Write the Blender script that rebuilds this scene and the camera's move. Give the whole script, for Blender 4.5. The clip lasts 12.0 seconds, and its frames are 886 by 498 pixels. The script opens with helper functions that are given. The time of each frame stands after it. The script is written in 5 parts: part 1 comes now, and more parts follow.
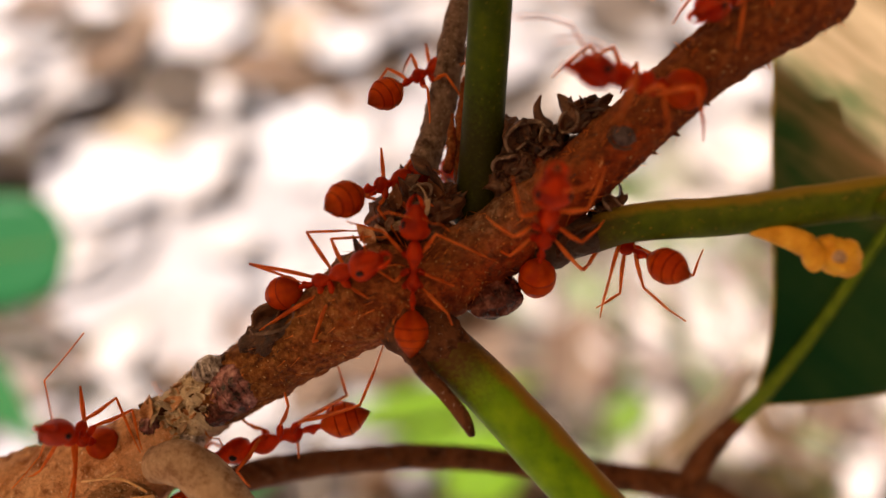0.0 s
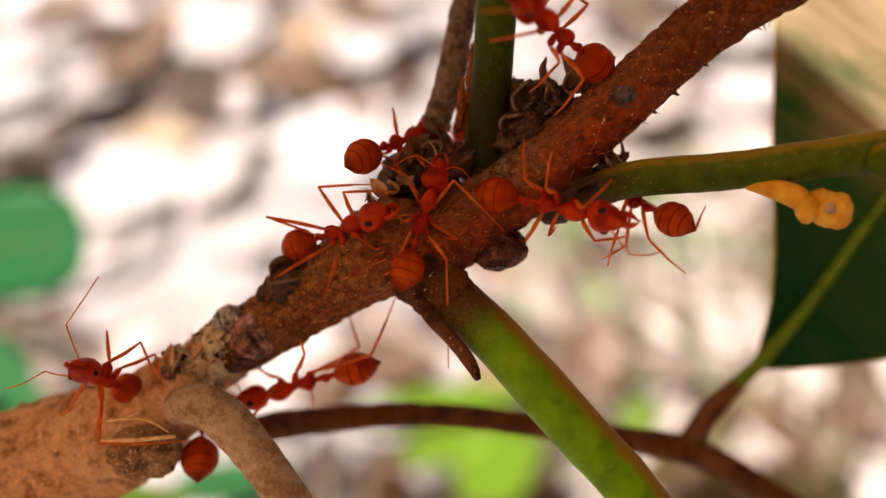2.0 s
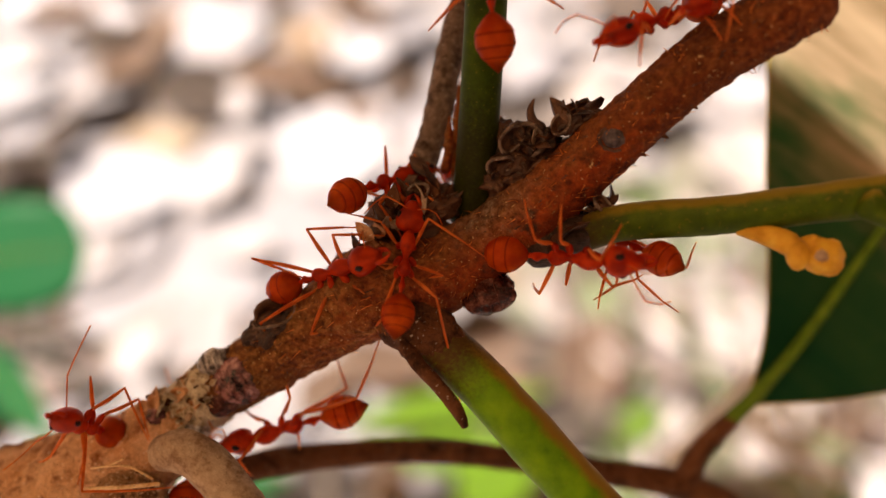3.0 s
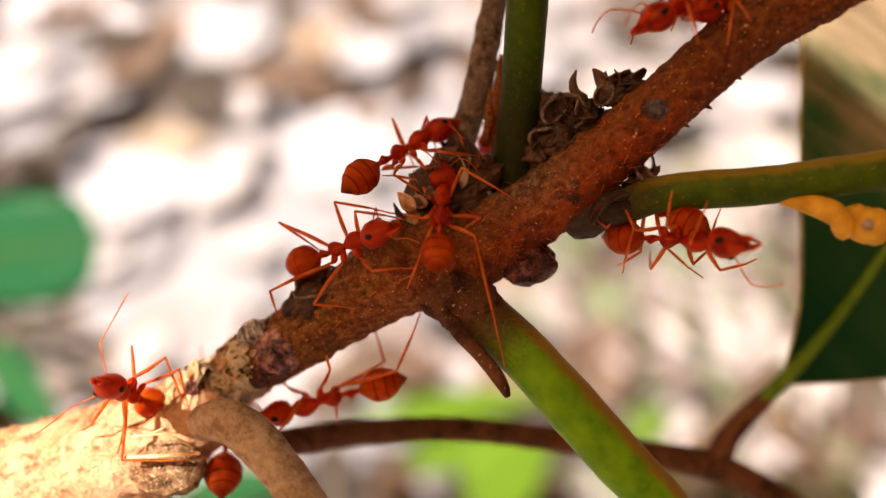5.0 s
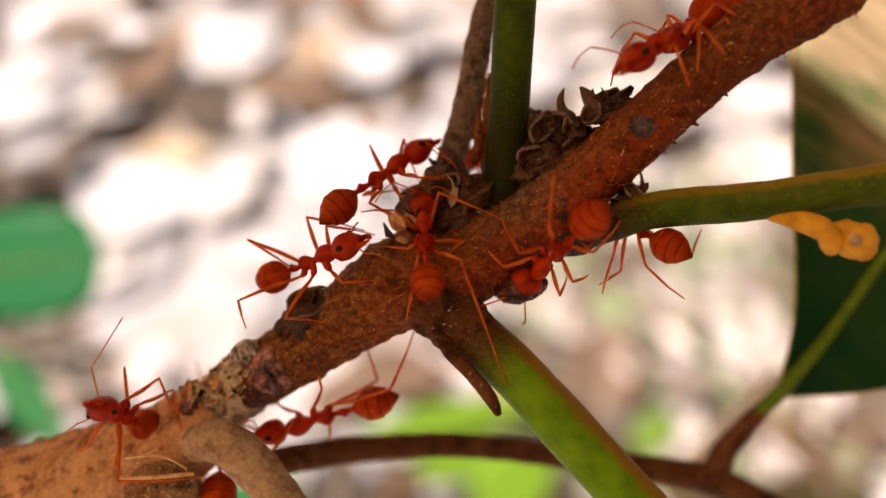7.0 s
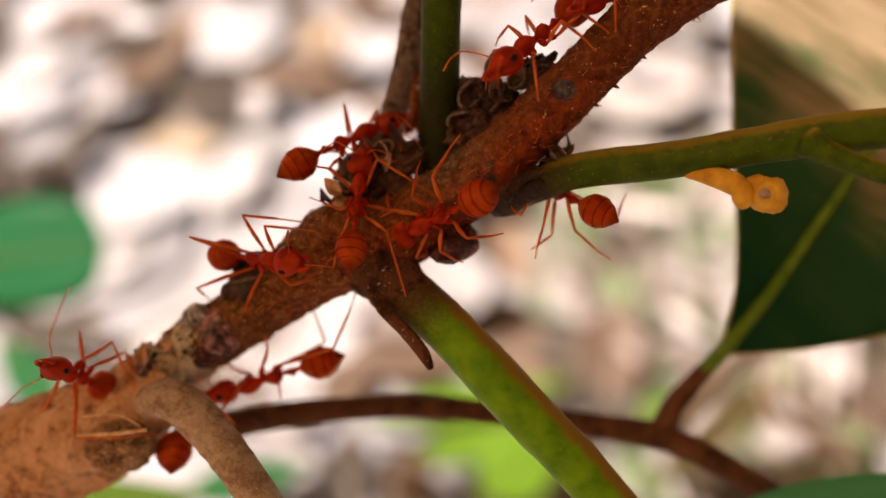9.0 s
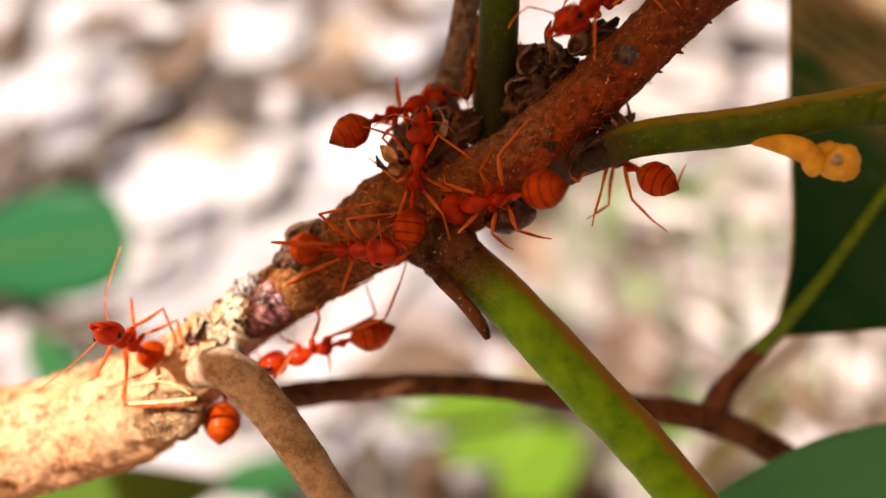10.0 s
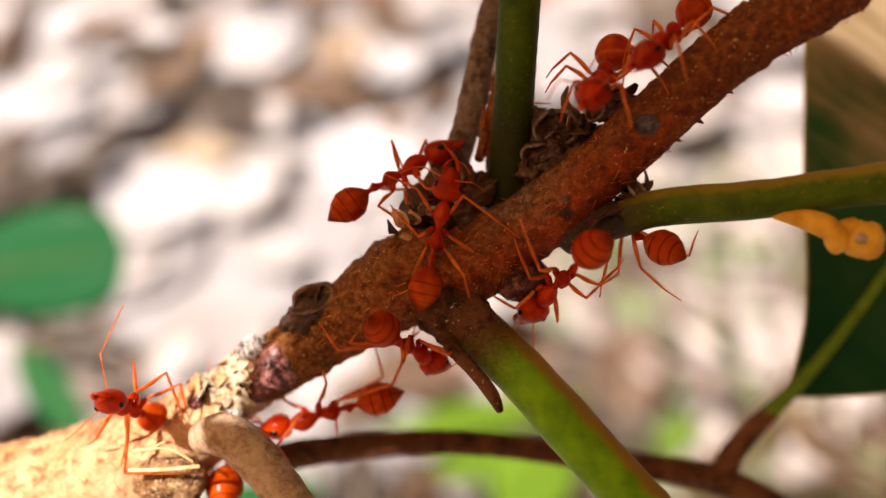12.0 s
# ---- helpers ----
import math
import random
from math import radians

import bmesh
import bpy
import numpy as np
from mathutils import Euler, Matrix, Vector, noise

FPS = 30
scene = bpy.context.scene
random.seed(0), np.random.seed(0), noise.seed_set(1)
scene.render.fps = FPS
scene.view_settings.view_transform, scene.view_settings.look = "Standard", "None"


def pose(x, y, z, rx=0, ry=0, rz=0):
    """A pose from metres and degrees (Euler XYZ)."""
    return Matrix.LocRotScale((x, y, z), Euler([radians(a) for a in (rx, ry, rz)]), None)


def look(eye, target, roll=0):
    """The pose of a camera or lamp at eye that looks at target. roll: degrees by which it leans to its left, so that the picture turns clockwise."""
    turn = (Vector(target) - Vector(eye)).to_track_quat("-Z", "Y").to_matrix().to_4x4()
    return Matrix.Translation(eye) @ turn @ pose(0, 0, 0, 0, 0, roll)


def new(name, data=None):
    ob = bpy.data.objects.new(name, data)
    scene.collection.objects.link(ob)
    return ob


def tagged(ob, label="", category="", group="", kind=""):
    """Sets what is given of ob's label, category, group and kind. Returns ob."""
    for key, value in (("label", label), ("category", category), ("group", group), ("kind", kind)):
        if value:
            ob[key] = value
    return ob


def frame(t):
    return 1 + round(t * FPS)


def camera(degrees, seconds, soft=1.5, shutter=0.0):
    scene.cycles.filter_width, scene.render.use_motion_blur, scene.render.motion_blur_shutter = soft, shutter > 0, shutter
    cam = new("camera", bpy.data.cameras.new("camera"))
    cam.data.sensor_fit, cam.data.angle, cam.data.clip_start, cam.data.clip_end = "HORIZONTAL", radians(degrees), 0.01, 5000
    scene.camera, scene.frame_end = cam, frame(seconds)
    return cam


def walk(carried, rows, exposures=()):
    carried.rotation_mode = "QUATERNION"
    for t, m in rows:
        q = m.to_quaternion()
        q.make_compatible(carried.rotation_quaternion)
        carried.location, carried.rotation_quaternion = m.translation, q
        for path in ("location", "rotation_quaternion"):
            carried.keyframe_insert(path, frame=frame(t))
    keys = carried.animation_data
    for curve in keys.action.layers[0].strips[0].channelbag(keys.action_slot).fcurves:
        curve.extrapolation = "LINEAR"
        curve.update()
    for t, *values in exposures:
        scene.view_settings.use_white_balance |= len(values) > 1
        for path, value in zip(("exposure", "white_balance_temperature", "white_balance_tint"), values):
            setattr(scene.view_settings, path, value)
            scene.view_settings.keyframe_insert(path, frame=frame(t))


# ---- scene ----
# All lengths on the shrub are in millimetres in the shrub's own space (x to the right along the fork, y up the stem,
# z out of the fork's plane); SHRUB carries them into the world in metres.
MM = 0.001
SHRUB = Matrix.Translation((0, 0, 0.38)) @ pose(0, 0, 0, 40, 0, 0) @ Matrix.Diagonal((MM, MM, MM, 1))
SHRUB_TURN = pose(0, 0, 0, 40, 0, 0)


def in_world(m):
    """A rigid pose in the shrub's millimetres as a rigid pose in the world."""
    place = SHRUB @ m.translation
    return Matrix.Translation(place) @ SHRUB_TURN @ m.to_3x3().to_4x4()


# ---------------------------------------------------------------- camera
cam = camera(58, 12.0)
cam.data.dof.use_dof = True
cam.data.dof.focus_distance = 0.0405
cam.data.dof.aperture_fstop = 15.8
PATH = [
    (0, -0.516, 1.260, 41.303, -1.007, -1.594, -0.442),
    (0.5, 2.105, 1.281, 41.864, -1.221, -1.263, -0.625),
    (1, 2.222, 0.896, 42.167, -1.059, -0.933, -0.531),
    (1.5, 0.657, 0.522, 42.251, -0.863, -1.193, -0.057),
    (2, -0.337, -1.479, 43.276, -0.497, -0.628, 0.081),
    (2.5, 1.201, 0.334, 42.536, -0.501, -0.914, 0.313),
    (3, 0.444, 0.835, 42.703, -0.547, -0.496, -0.113),
    (3.2, 0.138, 0.108, 42.461, 0.017, -0.402, 0.168),
    (4.8, -0.650, -0.869, 42.718, 0.143, -0.462, 0.252),
    (5, -1.536, -0.948, 42.755, -0.185, -0.266, 0.174),
    (5.5, -0.000, 0.000, 42.860, 0.000, -0.000, 0.000),
    (6, 0.868, -0.285, 43.044, -0.041, 0.886, -0.049),
    (6.5, 0.029, -1.560, 43.119, 0.123, 0.677, -0.036),
    (6.7, -0.939, -0.315, 42.933, 0.309, 0.301, -0.111),
    (8.3, 1.634, -1.052, 43.498, -0.506, 0.543, -1.651),
    (8.5, 1.099, -1.105, 43.966, -0.786, 0.988, -1.540),
    (9, 3.535, -1.754, 44.706, -0.591, 1.192, -1.517),
    (9.5, 3.456, -3.247, 45.286, 0.111, 2.166, -1.529),
    (10, 1.374, -3.592, 44.038, -0.276, 2.398, -0.898),
    (10.5, 0.140, -2.277, 43.837, 0.608, 2.704, -0.606),
    (11, 0.005, -0.545, 43.608, 0.350, 2.015, -0.015),
    (11.5, -0.149, -1.397, 43.434, 0.653, 1.642, -0.263),
    (12, 0.371, -0.495, 43.100, 0.325, 1.911, -0.189),
]
walk(cam, [(t, in_world(pose(x, y, z, rx, ry, rz))) for t, x, y, z, rx, ry, rz in PATH],
     exposures=[(t, stops, 6500, 12) for t, stops in ((0, 1.12), (8.0, 1.16), (9.0, 1.0), (9.6, 0.99), (10.0, 1.1), (10.4, 0.68), (11.0, 0.74), (11.5, 0.98), (12, 0.98))])

# ---------------------------------------------------------------- light
SUN_WAY = Vector((-0.42, -0.12, 0.90)).normalized()
world = bpy.data.worlds.new("sky")
scene.world = world
world.use_nodes = True
wn = world.node_tree
sky = wn.nodes.new("ShaderNodeTexSky")
sky.sky_type, sky.sun_disc = "NISHITA", False
sky.air_density, sky.dust_density, sky.ozone_density = 0.15, 6.0, 0.0
sky.sun_elevation = math.asin(SUN_WAY.z)
sky.sun_rotation = math.atan2(SUN_WAY.x, SUN_WAY.y)
leafy = wn.nodes.new("ShaderNodeMix")  # daylight filtered by the trees all round
leafy.data_type, leafy.blend_type = "RGBA", "MULTIPLY"
leafy.inputs[0].default_value, leafy.inputs[7].default_value = 1.0, (1.0, 0.63, 0.32, 1)
wn.links.new(sky.outputs[0], leafy.inputs[6])
wn.links.new(leafy.outputs[2], wn.nodes["Background"].inputs[0])
wn.nodes["Background"].inputs[1].default_value = 0.093
sun = new("sun", bpy.data.lights.new("sun", "SUN"))
sun.data.energy, sun.data.angle, sun.data.color = 5.0, radians(0.6), (1.0, 0.90, 0.80)
sun.matrix_world = look(SUN_WAY * 3, (0, 0, 0))


# ---------------------------------------------------------------- materials
def material(name):
    mat = bpy.data.materials.new(name)
    mat.use_nodes = True
    nt = mat.node_tree
    return mat, nt, nt.nodes["Principled BSDF"], nt.nodes["Material Output"]


def noise_node(nt, scale, detail=4.0, rough=0.55, coord="Object", stretch=(1, 1, 1)):
    tc = nt.nodes.new("ShaderNodeTexCoord")
    mp = nt.nodes.new("ShaderNodeMapping")
    mp.inputs["Scale"].default_value = stretch
    tx = nt.nodes.new("ShaderNodeTexNoise")
    tx.inputs["Scale"].default_value, tx.inputs["Detail"].default_value, tx.inputs["Roughness"].default_value = scale, detail, rough
    nt.links.new(tc.outputs[coord], mp.inputs[0])
    nt.links.new(mp.outputs[0], tx.inputs["Vector"])
    return tx.outputs["Fac"]


def ramp(nt, fac, stops):
    rp = nt.nodes.new("ShaderNodeValToRGB")
    while len(rp.color_ramp.elements) < len(stops):
        rp.color_ramp.elements.new(0.5)
    for el, (p, c) in zip(rp.color_ramp.elements, stops):
        el.position, el.color = p, (*c, 1)
    nt.links.new(fac, rp.inputs[0])
    return rp.outputs[0]


def mixed(nt, fac, a, b, mode="MIX"):
    mx = nt.nodes.new("ShaderNodeMix")
    mx.data_type, mx.blend_type = "RGBA", mode
    for sock, val in ((mx.inputs[0], fac), (mx.inputs[6], a), (mx.inputs[7], b)):
        if isinstance(val, (int, float)):
            sock.default_value = val
        elif isinstance(val, tuple):
            sock.default_value = (*val, 1)
        else:
            nt.links.new(val, sock)
    return mx.outputs[2]


def bumped(nt, bsdf, height, strength, distance):
    bp = nt.nodes.new("ShaderNodeBump")
    bp.inputs["Strength"].default_value, bp.inputs["Distance"].default_value = strength, distance
    nt.links.new(height, bp.inputs["Height"])
    nt.links.new(bp.outputs[0], bsdf.inputs["Normal"])


def glowing_through(nt, bsdf, out, colour, share):
    """Part of the light passes through thin, waxy or horny stuff."""
    tl = nt.nodes.new("ShaderNodeBsdfTranslucent")
    ms = nt.nodes.new("ShaderNodeMixShader")
    ms.inputs[0].default_value = share
    if isinstance(colour, tuple):
        tl.inputs[0].default_value = (*colour, 1)
    else:
        nt.links.new(colour, tl.inputs[0])
    nt.links.new(bsdf.outputs[0], ms.inputs[1])
    nt.links.new(tl.outputs[0], ms.inputs[2])
    nt.links.new(ms.outputs[0], out.inputs[0])


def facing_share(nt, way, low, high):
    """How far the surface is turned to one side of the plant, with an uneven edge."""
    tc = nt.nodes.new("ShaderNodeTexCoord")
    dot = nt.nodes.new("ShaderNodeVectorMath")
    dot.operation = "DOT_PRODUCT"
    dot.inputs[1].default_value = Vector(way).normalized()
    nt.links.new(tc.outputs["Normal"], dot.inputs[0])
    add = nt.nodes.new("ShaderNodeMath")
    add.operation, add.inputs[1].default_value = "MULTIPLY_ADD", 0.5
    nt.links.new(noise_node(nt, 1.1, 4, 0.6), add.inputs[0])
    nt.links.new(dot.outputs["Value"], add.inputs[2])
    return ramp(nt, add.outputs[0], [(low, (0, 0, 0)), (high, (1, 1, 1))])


def bark_material(name, dark, mid, pale, speck=(0.42, 0.36, 0.28), speck_at=0.68, bump=0.5, dust_and_light=None):
    """Last argument: (way, colour, deep colour) of the greyer upper-left side, bark tone with its light painted in, the
    reach of the algae along the branch, the place of the dust in the fork and the reach of the older bark.
    """
    mat, nt, b, out = material(name)
    big = noise_node(nt, 0.35, 5)
    fine = noise_node(nt, 2.6, 6, 0.65)
    grit = noise_node(nt, 7.5, 5, 0.7)
    col = ramp(nt, fine, [(0.3, dark), (0.52, mid), (0.75, pale)])
    col = mixed(nt, ramp(nt, big, [(0.35, (0, 0, 0)), (0.7, (1, 1, 1))]), col, mixed(nt, 0.6, mid, pale))
    blotch = noise_node(nt, 0.9, 6, 0.7)
    col = mixed(nt, ramp(nt, blotch, [(0.36, (1, 1, 1)), (0.5, (0, 0, 0))]), col, dark)
    if dust_and_light:
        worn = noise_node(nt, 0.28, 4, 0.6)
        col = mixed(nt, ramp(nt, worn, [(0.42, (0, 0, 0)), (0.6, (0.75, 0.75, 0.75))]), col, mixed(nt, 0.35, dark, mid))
        # greyer tone of the upper-left side: bark colour plus painted light
        side_tone = ramp(nt, mixed(nt, 0.5, fine, grit), [(0.34, dust_and_light[2]), (0.47, dust_and_light[1]), (0.62, tuple(min(1, 1.5 * c) for c in dust_and_light[1]))])
        thick = mixed(nt, facing_share(nt, dust_and_light[0], 0.25, 0.95), (0.05, 0.05, 0.05), ramp(nt, blotch, [(0.36, (0.45, 0.45, 0.45)), (0.56, (0.85, 0.85, 0.85))]))
        col = mixed(nt, thick, col, side_tone)
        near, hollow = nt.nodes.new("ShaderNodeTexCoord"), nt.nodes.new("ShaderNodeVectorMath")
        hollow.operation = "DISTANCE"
        hollow.inputs[1].default_value = dust_and_light[4]
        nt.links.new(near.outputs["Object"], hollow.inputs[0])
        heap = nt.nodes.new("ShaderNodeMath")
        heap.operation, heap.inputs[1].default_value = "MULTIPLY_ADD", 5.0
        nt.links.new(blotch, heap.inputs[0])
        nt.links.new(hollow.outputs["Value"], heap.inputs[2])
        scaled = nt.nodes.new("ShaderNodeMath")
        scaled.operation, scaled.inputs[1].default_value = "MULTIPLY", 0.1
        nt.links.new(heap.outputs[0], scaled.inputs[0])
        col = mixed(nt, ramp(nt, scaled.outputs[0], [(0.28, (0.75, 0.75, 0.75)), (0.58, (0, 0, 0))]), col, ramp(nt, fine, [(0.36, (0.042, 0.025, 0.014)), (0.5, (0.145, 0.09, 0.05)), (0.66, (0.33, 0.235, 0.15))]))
        spot, split, reach = nt.nodes.new("ShaderNodeTexCoord"), nt.nodes.new("ShaderNodeSeparateXYZ"), nt.nodes.new("ShaderNodeMapRange")
        nt.links.new(spot.outputs["Object"], split.inputs[0])
        nt.links.new(split.outputs[0], reach.inputs[0])
        for k, value in enumerate(dust_and_light[3]):
            reach.inputs[1 + k].default_value = value
        patchy = nt.nodes.new("ShaderNodeMath")
        patchy.operation = "ADD"
        nt.links.new(reach.outputs[0], patchy.inputs[0])
        nt.links.new(blotch, patchy.inputs[1])
        col = mixed(nt, ramp(nt, patchy.outputs[0], [(0.62, (0, 0, 0)), (0.95, (0.8, 0.8, 0.8))]), col, ramp(nt, fine, [(0.36, (0.050, 0.018, 0.004)), (0.5, (0.20, 0.085, 0.020)), (0.66, (0.44, 0.22, 0.070))]))
    if dust_and_light:
        older = nt.nodes.new("ShaderNodeMapRange")
        nt.links.new(split.outputs[0], older.inputs[0])
        for k, value in enumerate(dust_and_light[5]):
            older.inputs[1 + k].default_value = value
        aged = nt.nodes.new("ShaderNodeMath")
        aged.operation = "ADD"
        nt.links.new(older.outputs[0], aged.inputs[0])
        nt.links.new(blotch, aged.inputs[1])
        col = mixed(nt, ramp(nt, aged.outputs[0], [(0.55, (0, 0, 0)), (0.95, (0.8, 0.8, 0.8))]), col, ramp(nt, fine, [(0.34, (0.05, 0.014, 0.003)), (0.5, (0.14, 0.040, 0.008)), (0.68, (0.27, 0.095, 0.024))]))
    dots = noise_node(nt, 5.5, 2, 0.5)
    col = mixed(nt, ramp(nt, dots, [(speck_at, (0, 0, 0)), (speck_at + 0.05, (1, 1, 1))]), col, speck)
    col = mixed(nt, 0.16, col, ramp(nt, grit, [(0.3, (0.4, 0.36, 0.34)), (0.5, (1, 1, 1))]), "MULTIPLY")
    crack = nt.nodes.new("ShaderNodeTexVoronoi")
    crack.feature = "DISTANCE_TO_EDGE"
    crack.inputs["Scale"].default_value = 1.5
    tc, warp = nt.nodes.new("ShaderNodeTexCoord"), nt.nodes.new("ShaderNodeVectorMath")
    warp.operation = "MULTIPLY_ADD"
    spread = nt.nodes.new("ShaderNodeTexNoise")
    spread.inputs["Scale"].default_value = 1.6
    nt.links.new(tc.outputs["Object"], spread.inputs["Vector"])
    warp.inputs[1].default_value = (1.1, 1.1, 1.1)
    nt.links.new(spread.outputs["Color"], warp.inputs[0])
    nt.links.new(tc.outputs["Object"], warp.inputs[2])
    nt.links.new(warp.outputs[0], crack.inputs["Vector"])
    seam = ramp(nt, crack.outputs["Distance"], [(0.0, (0.45, 0.42, 0.4)), (0.07, (1, 1, 1))])
    col = mixed(nt, 0.25, col, seam, "MULTIPLY")
    nt.links.new(col, b.inputs["Base Color"])
    b.inputs["Roughness"].default_value = 0.68
    b.inputs["Specular IOR Level"].default_value = 0.16
    relief = mixed(nt, 0.35, mixed(nt, 0.22, fine, grit), seam, "MULTIPLY")
    bumped(nt, b, relief, bump, 0.38 * MM)
    return mat


def stem_material(name, low, mid, high, rim, base=None, side=None):
    """A smooth stalk; base: (place, near, far, colour) of its corky or shade-darkened foot, side: (way, colour) of the
    flank turned that way.
    """
    mat, nt, b, out = material(name)
    along = noise_node(nt, 0.9, 4, 0.5, stretch=(1, 1, 1))
    fine = noise_node(nt, 5.0, 4, 0.6)
    col = ramp(nt, along, [(0.3, low), (0.55, mid), (0.8, high)])
    col = mixed(nt, ramp(nt, fine, [(0.62, (0, 0, 0)), (0.72, (1, 1, 1))]), col, rim)
    if side:
        col = mixed(nt, facing_share(nt, side[0], 0.72, 1.3), col, side[1])
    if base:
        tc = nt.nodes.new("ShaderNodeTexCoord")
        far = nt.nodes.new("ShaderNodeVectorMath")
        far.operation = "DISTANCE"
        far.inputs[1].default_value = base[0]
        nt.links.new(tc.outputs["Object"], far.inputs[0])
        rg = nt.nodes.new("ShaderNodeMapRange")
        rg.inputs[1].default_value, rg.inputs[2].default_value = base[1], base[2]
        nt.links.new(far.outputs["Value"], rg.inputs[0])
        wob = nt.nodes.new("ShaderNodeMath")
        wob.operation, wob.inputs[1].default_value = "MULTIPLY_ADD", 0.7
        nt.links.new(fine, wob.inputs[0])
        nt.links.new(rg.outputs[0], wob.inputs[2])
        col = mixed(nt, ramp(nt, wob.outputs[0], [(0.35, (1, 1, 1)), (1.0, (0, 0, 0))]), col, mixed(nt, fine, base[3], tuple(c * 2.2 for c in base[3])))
    nt.links.new(col, b.inputs["Base Color"])
    b.inputs["Roughness"].default_value = 0.5
    b.inputs["Specular IOR Level"].default_value = 0.12
    b.inputs["Subsurface Weight"].default_value = 0.15
    b.inputs["Subsurface Radius"].default_value = (0.6, 1.0, 0.2)
    b.inputs["Subsurface Scale"].default_value = 0.4 * MM
    bumped(nt, b, fine, 0.15, 0.1 * MM)
    return mat


def ant_material(name, deep, light, through_colour, share, rough=0.33, bands=False):
    mat, nt, b, out = material(name)
    n = noise_node(nt, 1.3, 3)
    info = nt.nodes.new("ShaderNodeObjectInfo")
    col = ramp(nt, n, [(0.40, deep), (0.6, light)])
    col = mixed(nt, info.outputs["Random"], col, mixed(nt, 0.5, col, deep))
    nt.links.new(col, b.inputs["Base Color"])
    b.inputs["Roughness"].default_value = rough
    b.inputs["Specular IOR Level"].default_value = 0.10
    b.inputs["Coat Weight"].default_value, b.inputs["Coat Roughness"].default_value = 0.15, 0.14
    if bands:
        tc = nt.nodes.new("ShaderNodeTexCoord")
        sx = nt.nodes.new("ShaderNodeSeparateXYZ")
        nt.links.new(tc.outputs["Object"], sx.inputs[0])
        rg = nt.nodes.new("ShaderNodeMapRange")
        rg.inputs[1].default_value, rg.inputs[2].default_value = -2.8, 0.0
        nt.links.new(sx.outputs[0], rg.inputs[0])
        ring = ramp(nt, rg.outputs[0], [(0.0, (0.2, 0.2, 0.2)), (0.21, (1, 1, 1)), (0.225, (0.42, 0.3, 0.3)), (0.25, (1, 1, 1)), (0.385, (1, 1, 1)), (0.402, (0.42, 0.3, 0.3)), (0.43, (1, 1, 1)), (0.615, (1, 1, 1)), (0.632, (0.42, 0.3, 0.3)), (0.66, (1, 1, 1)), (1.0, (0.7, 0.7, 0.7))])
        nt.links.new(mixed(nt, 0.8, col, ring, "MULTIPLY"), b.inputs["Base Color"])
        through_colour = mixed(nt, 0.75, through_colour, ring, "MULTIPLY")
    bumped(nt, b, noise_node(nt, 14, 3), 0.12, 0.03 * MM)
    glowing_through(nt, b, out, through_colour, share)
    return mat


def leaf_material(name, dark, mid, under, dry=None, gloss=0.35, unit=1.0):
    mat, nt, b, out = material(name)
    n = noise_node(nt, 0.12 * unit, 4)
    fine = noise_node(nt, 1.2 * unit, 4, 0.6)
    col = mixed(nt, fine, ramp(nt, n, [(0.3, dark), (0.7, mid)]), mid)
    if dry:
        tc = nt.nodes.new("ShaderNodeTexCoord")
        sx = nt.nodes.new("ShaderNodeSeparateXYZ")
        nt.links.new(tc.outputs["UV"], sx.inputs[0])
        wob = nt.nodes.new("ShaderNodeMath")
        wob.operation, wob.inputs[1].default_value = "MULTIPLY_ADD", 0.22
        nt.links.new(noise_node(nt, 0.1 * unit, 3), wob.inputs[0])
        nt.links.new(sx.outputs[0], wob.inputs[2])
        streak = noise_node(nt, 0.5 * unit, 4, 0.6, stretch=(1.0, 0.16, 1))
        edge = nt.nodes.new("ShaderNodeMath")
        edge.operation, edge.inputs[1].default_value = "MULTIPLY_ADD", 0.22
        nt.links.new(streak, edge.inputs[0])
        nt.links.new(wob.outputs[0], edge.inputs[2])
        wob = edge
        # sunlit sheen painted on the tip as tan streaks, paler green before it
        tan = ramp(nt, streak, [(0.35, dry[0]), (0.65, dry[1])])
        pallid = mixed(nt, fine, (0.020, 0.075, 0.024), (0.05, 0.10, 0.03))
        col = mixed(nt, ramp(nt, wob.outputs[0], [(dry[2] - 0.14, (0, 0, 0)), (dry[2] + 0.06, (1, 1, 1))]), col, pallid)
        col = mixed(nt, ramp(nt, wob.outputs[0], [(dry[2], (0, 0, 0)), (dry[2] + 0.12, (1, 1, 1))]), col, tan)
    nt.links.new(col, b.inputs["Base Color"])
    b.inputs["Roughness"].default_value = gloss
    b.inputs["Specular IOR Level"].default_value = 0.08
    bumped(nt, b, fine, 0.2, 0.15 * MM / unit)
    glowing_through(nt, b, out, under, 0.22)
    return mat


BARK = bark_material("reddish bark", (0.028, 0.004, 0.0005), (0.35, 0.041, 0.003), (0.52, 0.092, 0.010), speck=(0.72, 0.48, 0.20), speck_at=0.68, bump=0.95, dust_and_light=((-0.63, 0.74, 0.22), (0.235, 0.080, 0.022), (0.07, 0.022, 0.006), (-8.0, 9.0, 0.42, 0.0), (2.8, 3.0, 1.9), (6.0, 13.0, 0.0, 0.42)))
BARK_PALE = bark_material("pale bark", (0.27, 0.092, 0.030), (0.68, 0.32, 0.13), (0.93, 0.65, 0.41), speck=(0.94, 0.80, 0.60), bump=0.9)
BARK_MID = bark_material("scraped pale bark", (0.32, 0.20, 0.09), (0.74, 0.59, 0.38), (0.93, 0.85, 0.68), speck=(0.93, 0.86, 0.7), speck_at=0.62, bump=1.2)
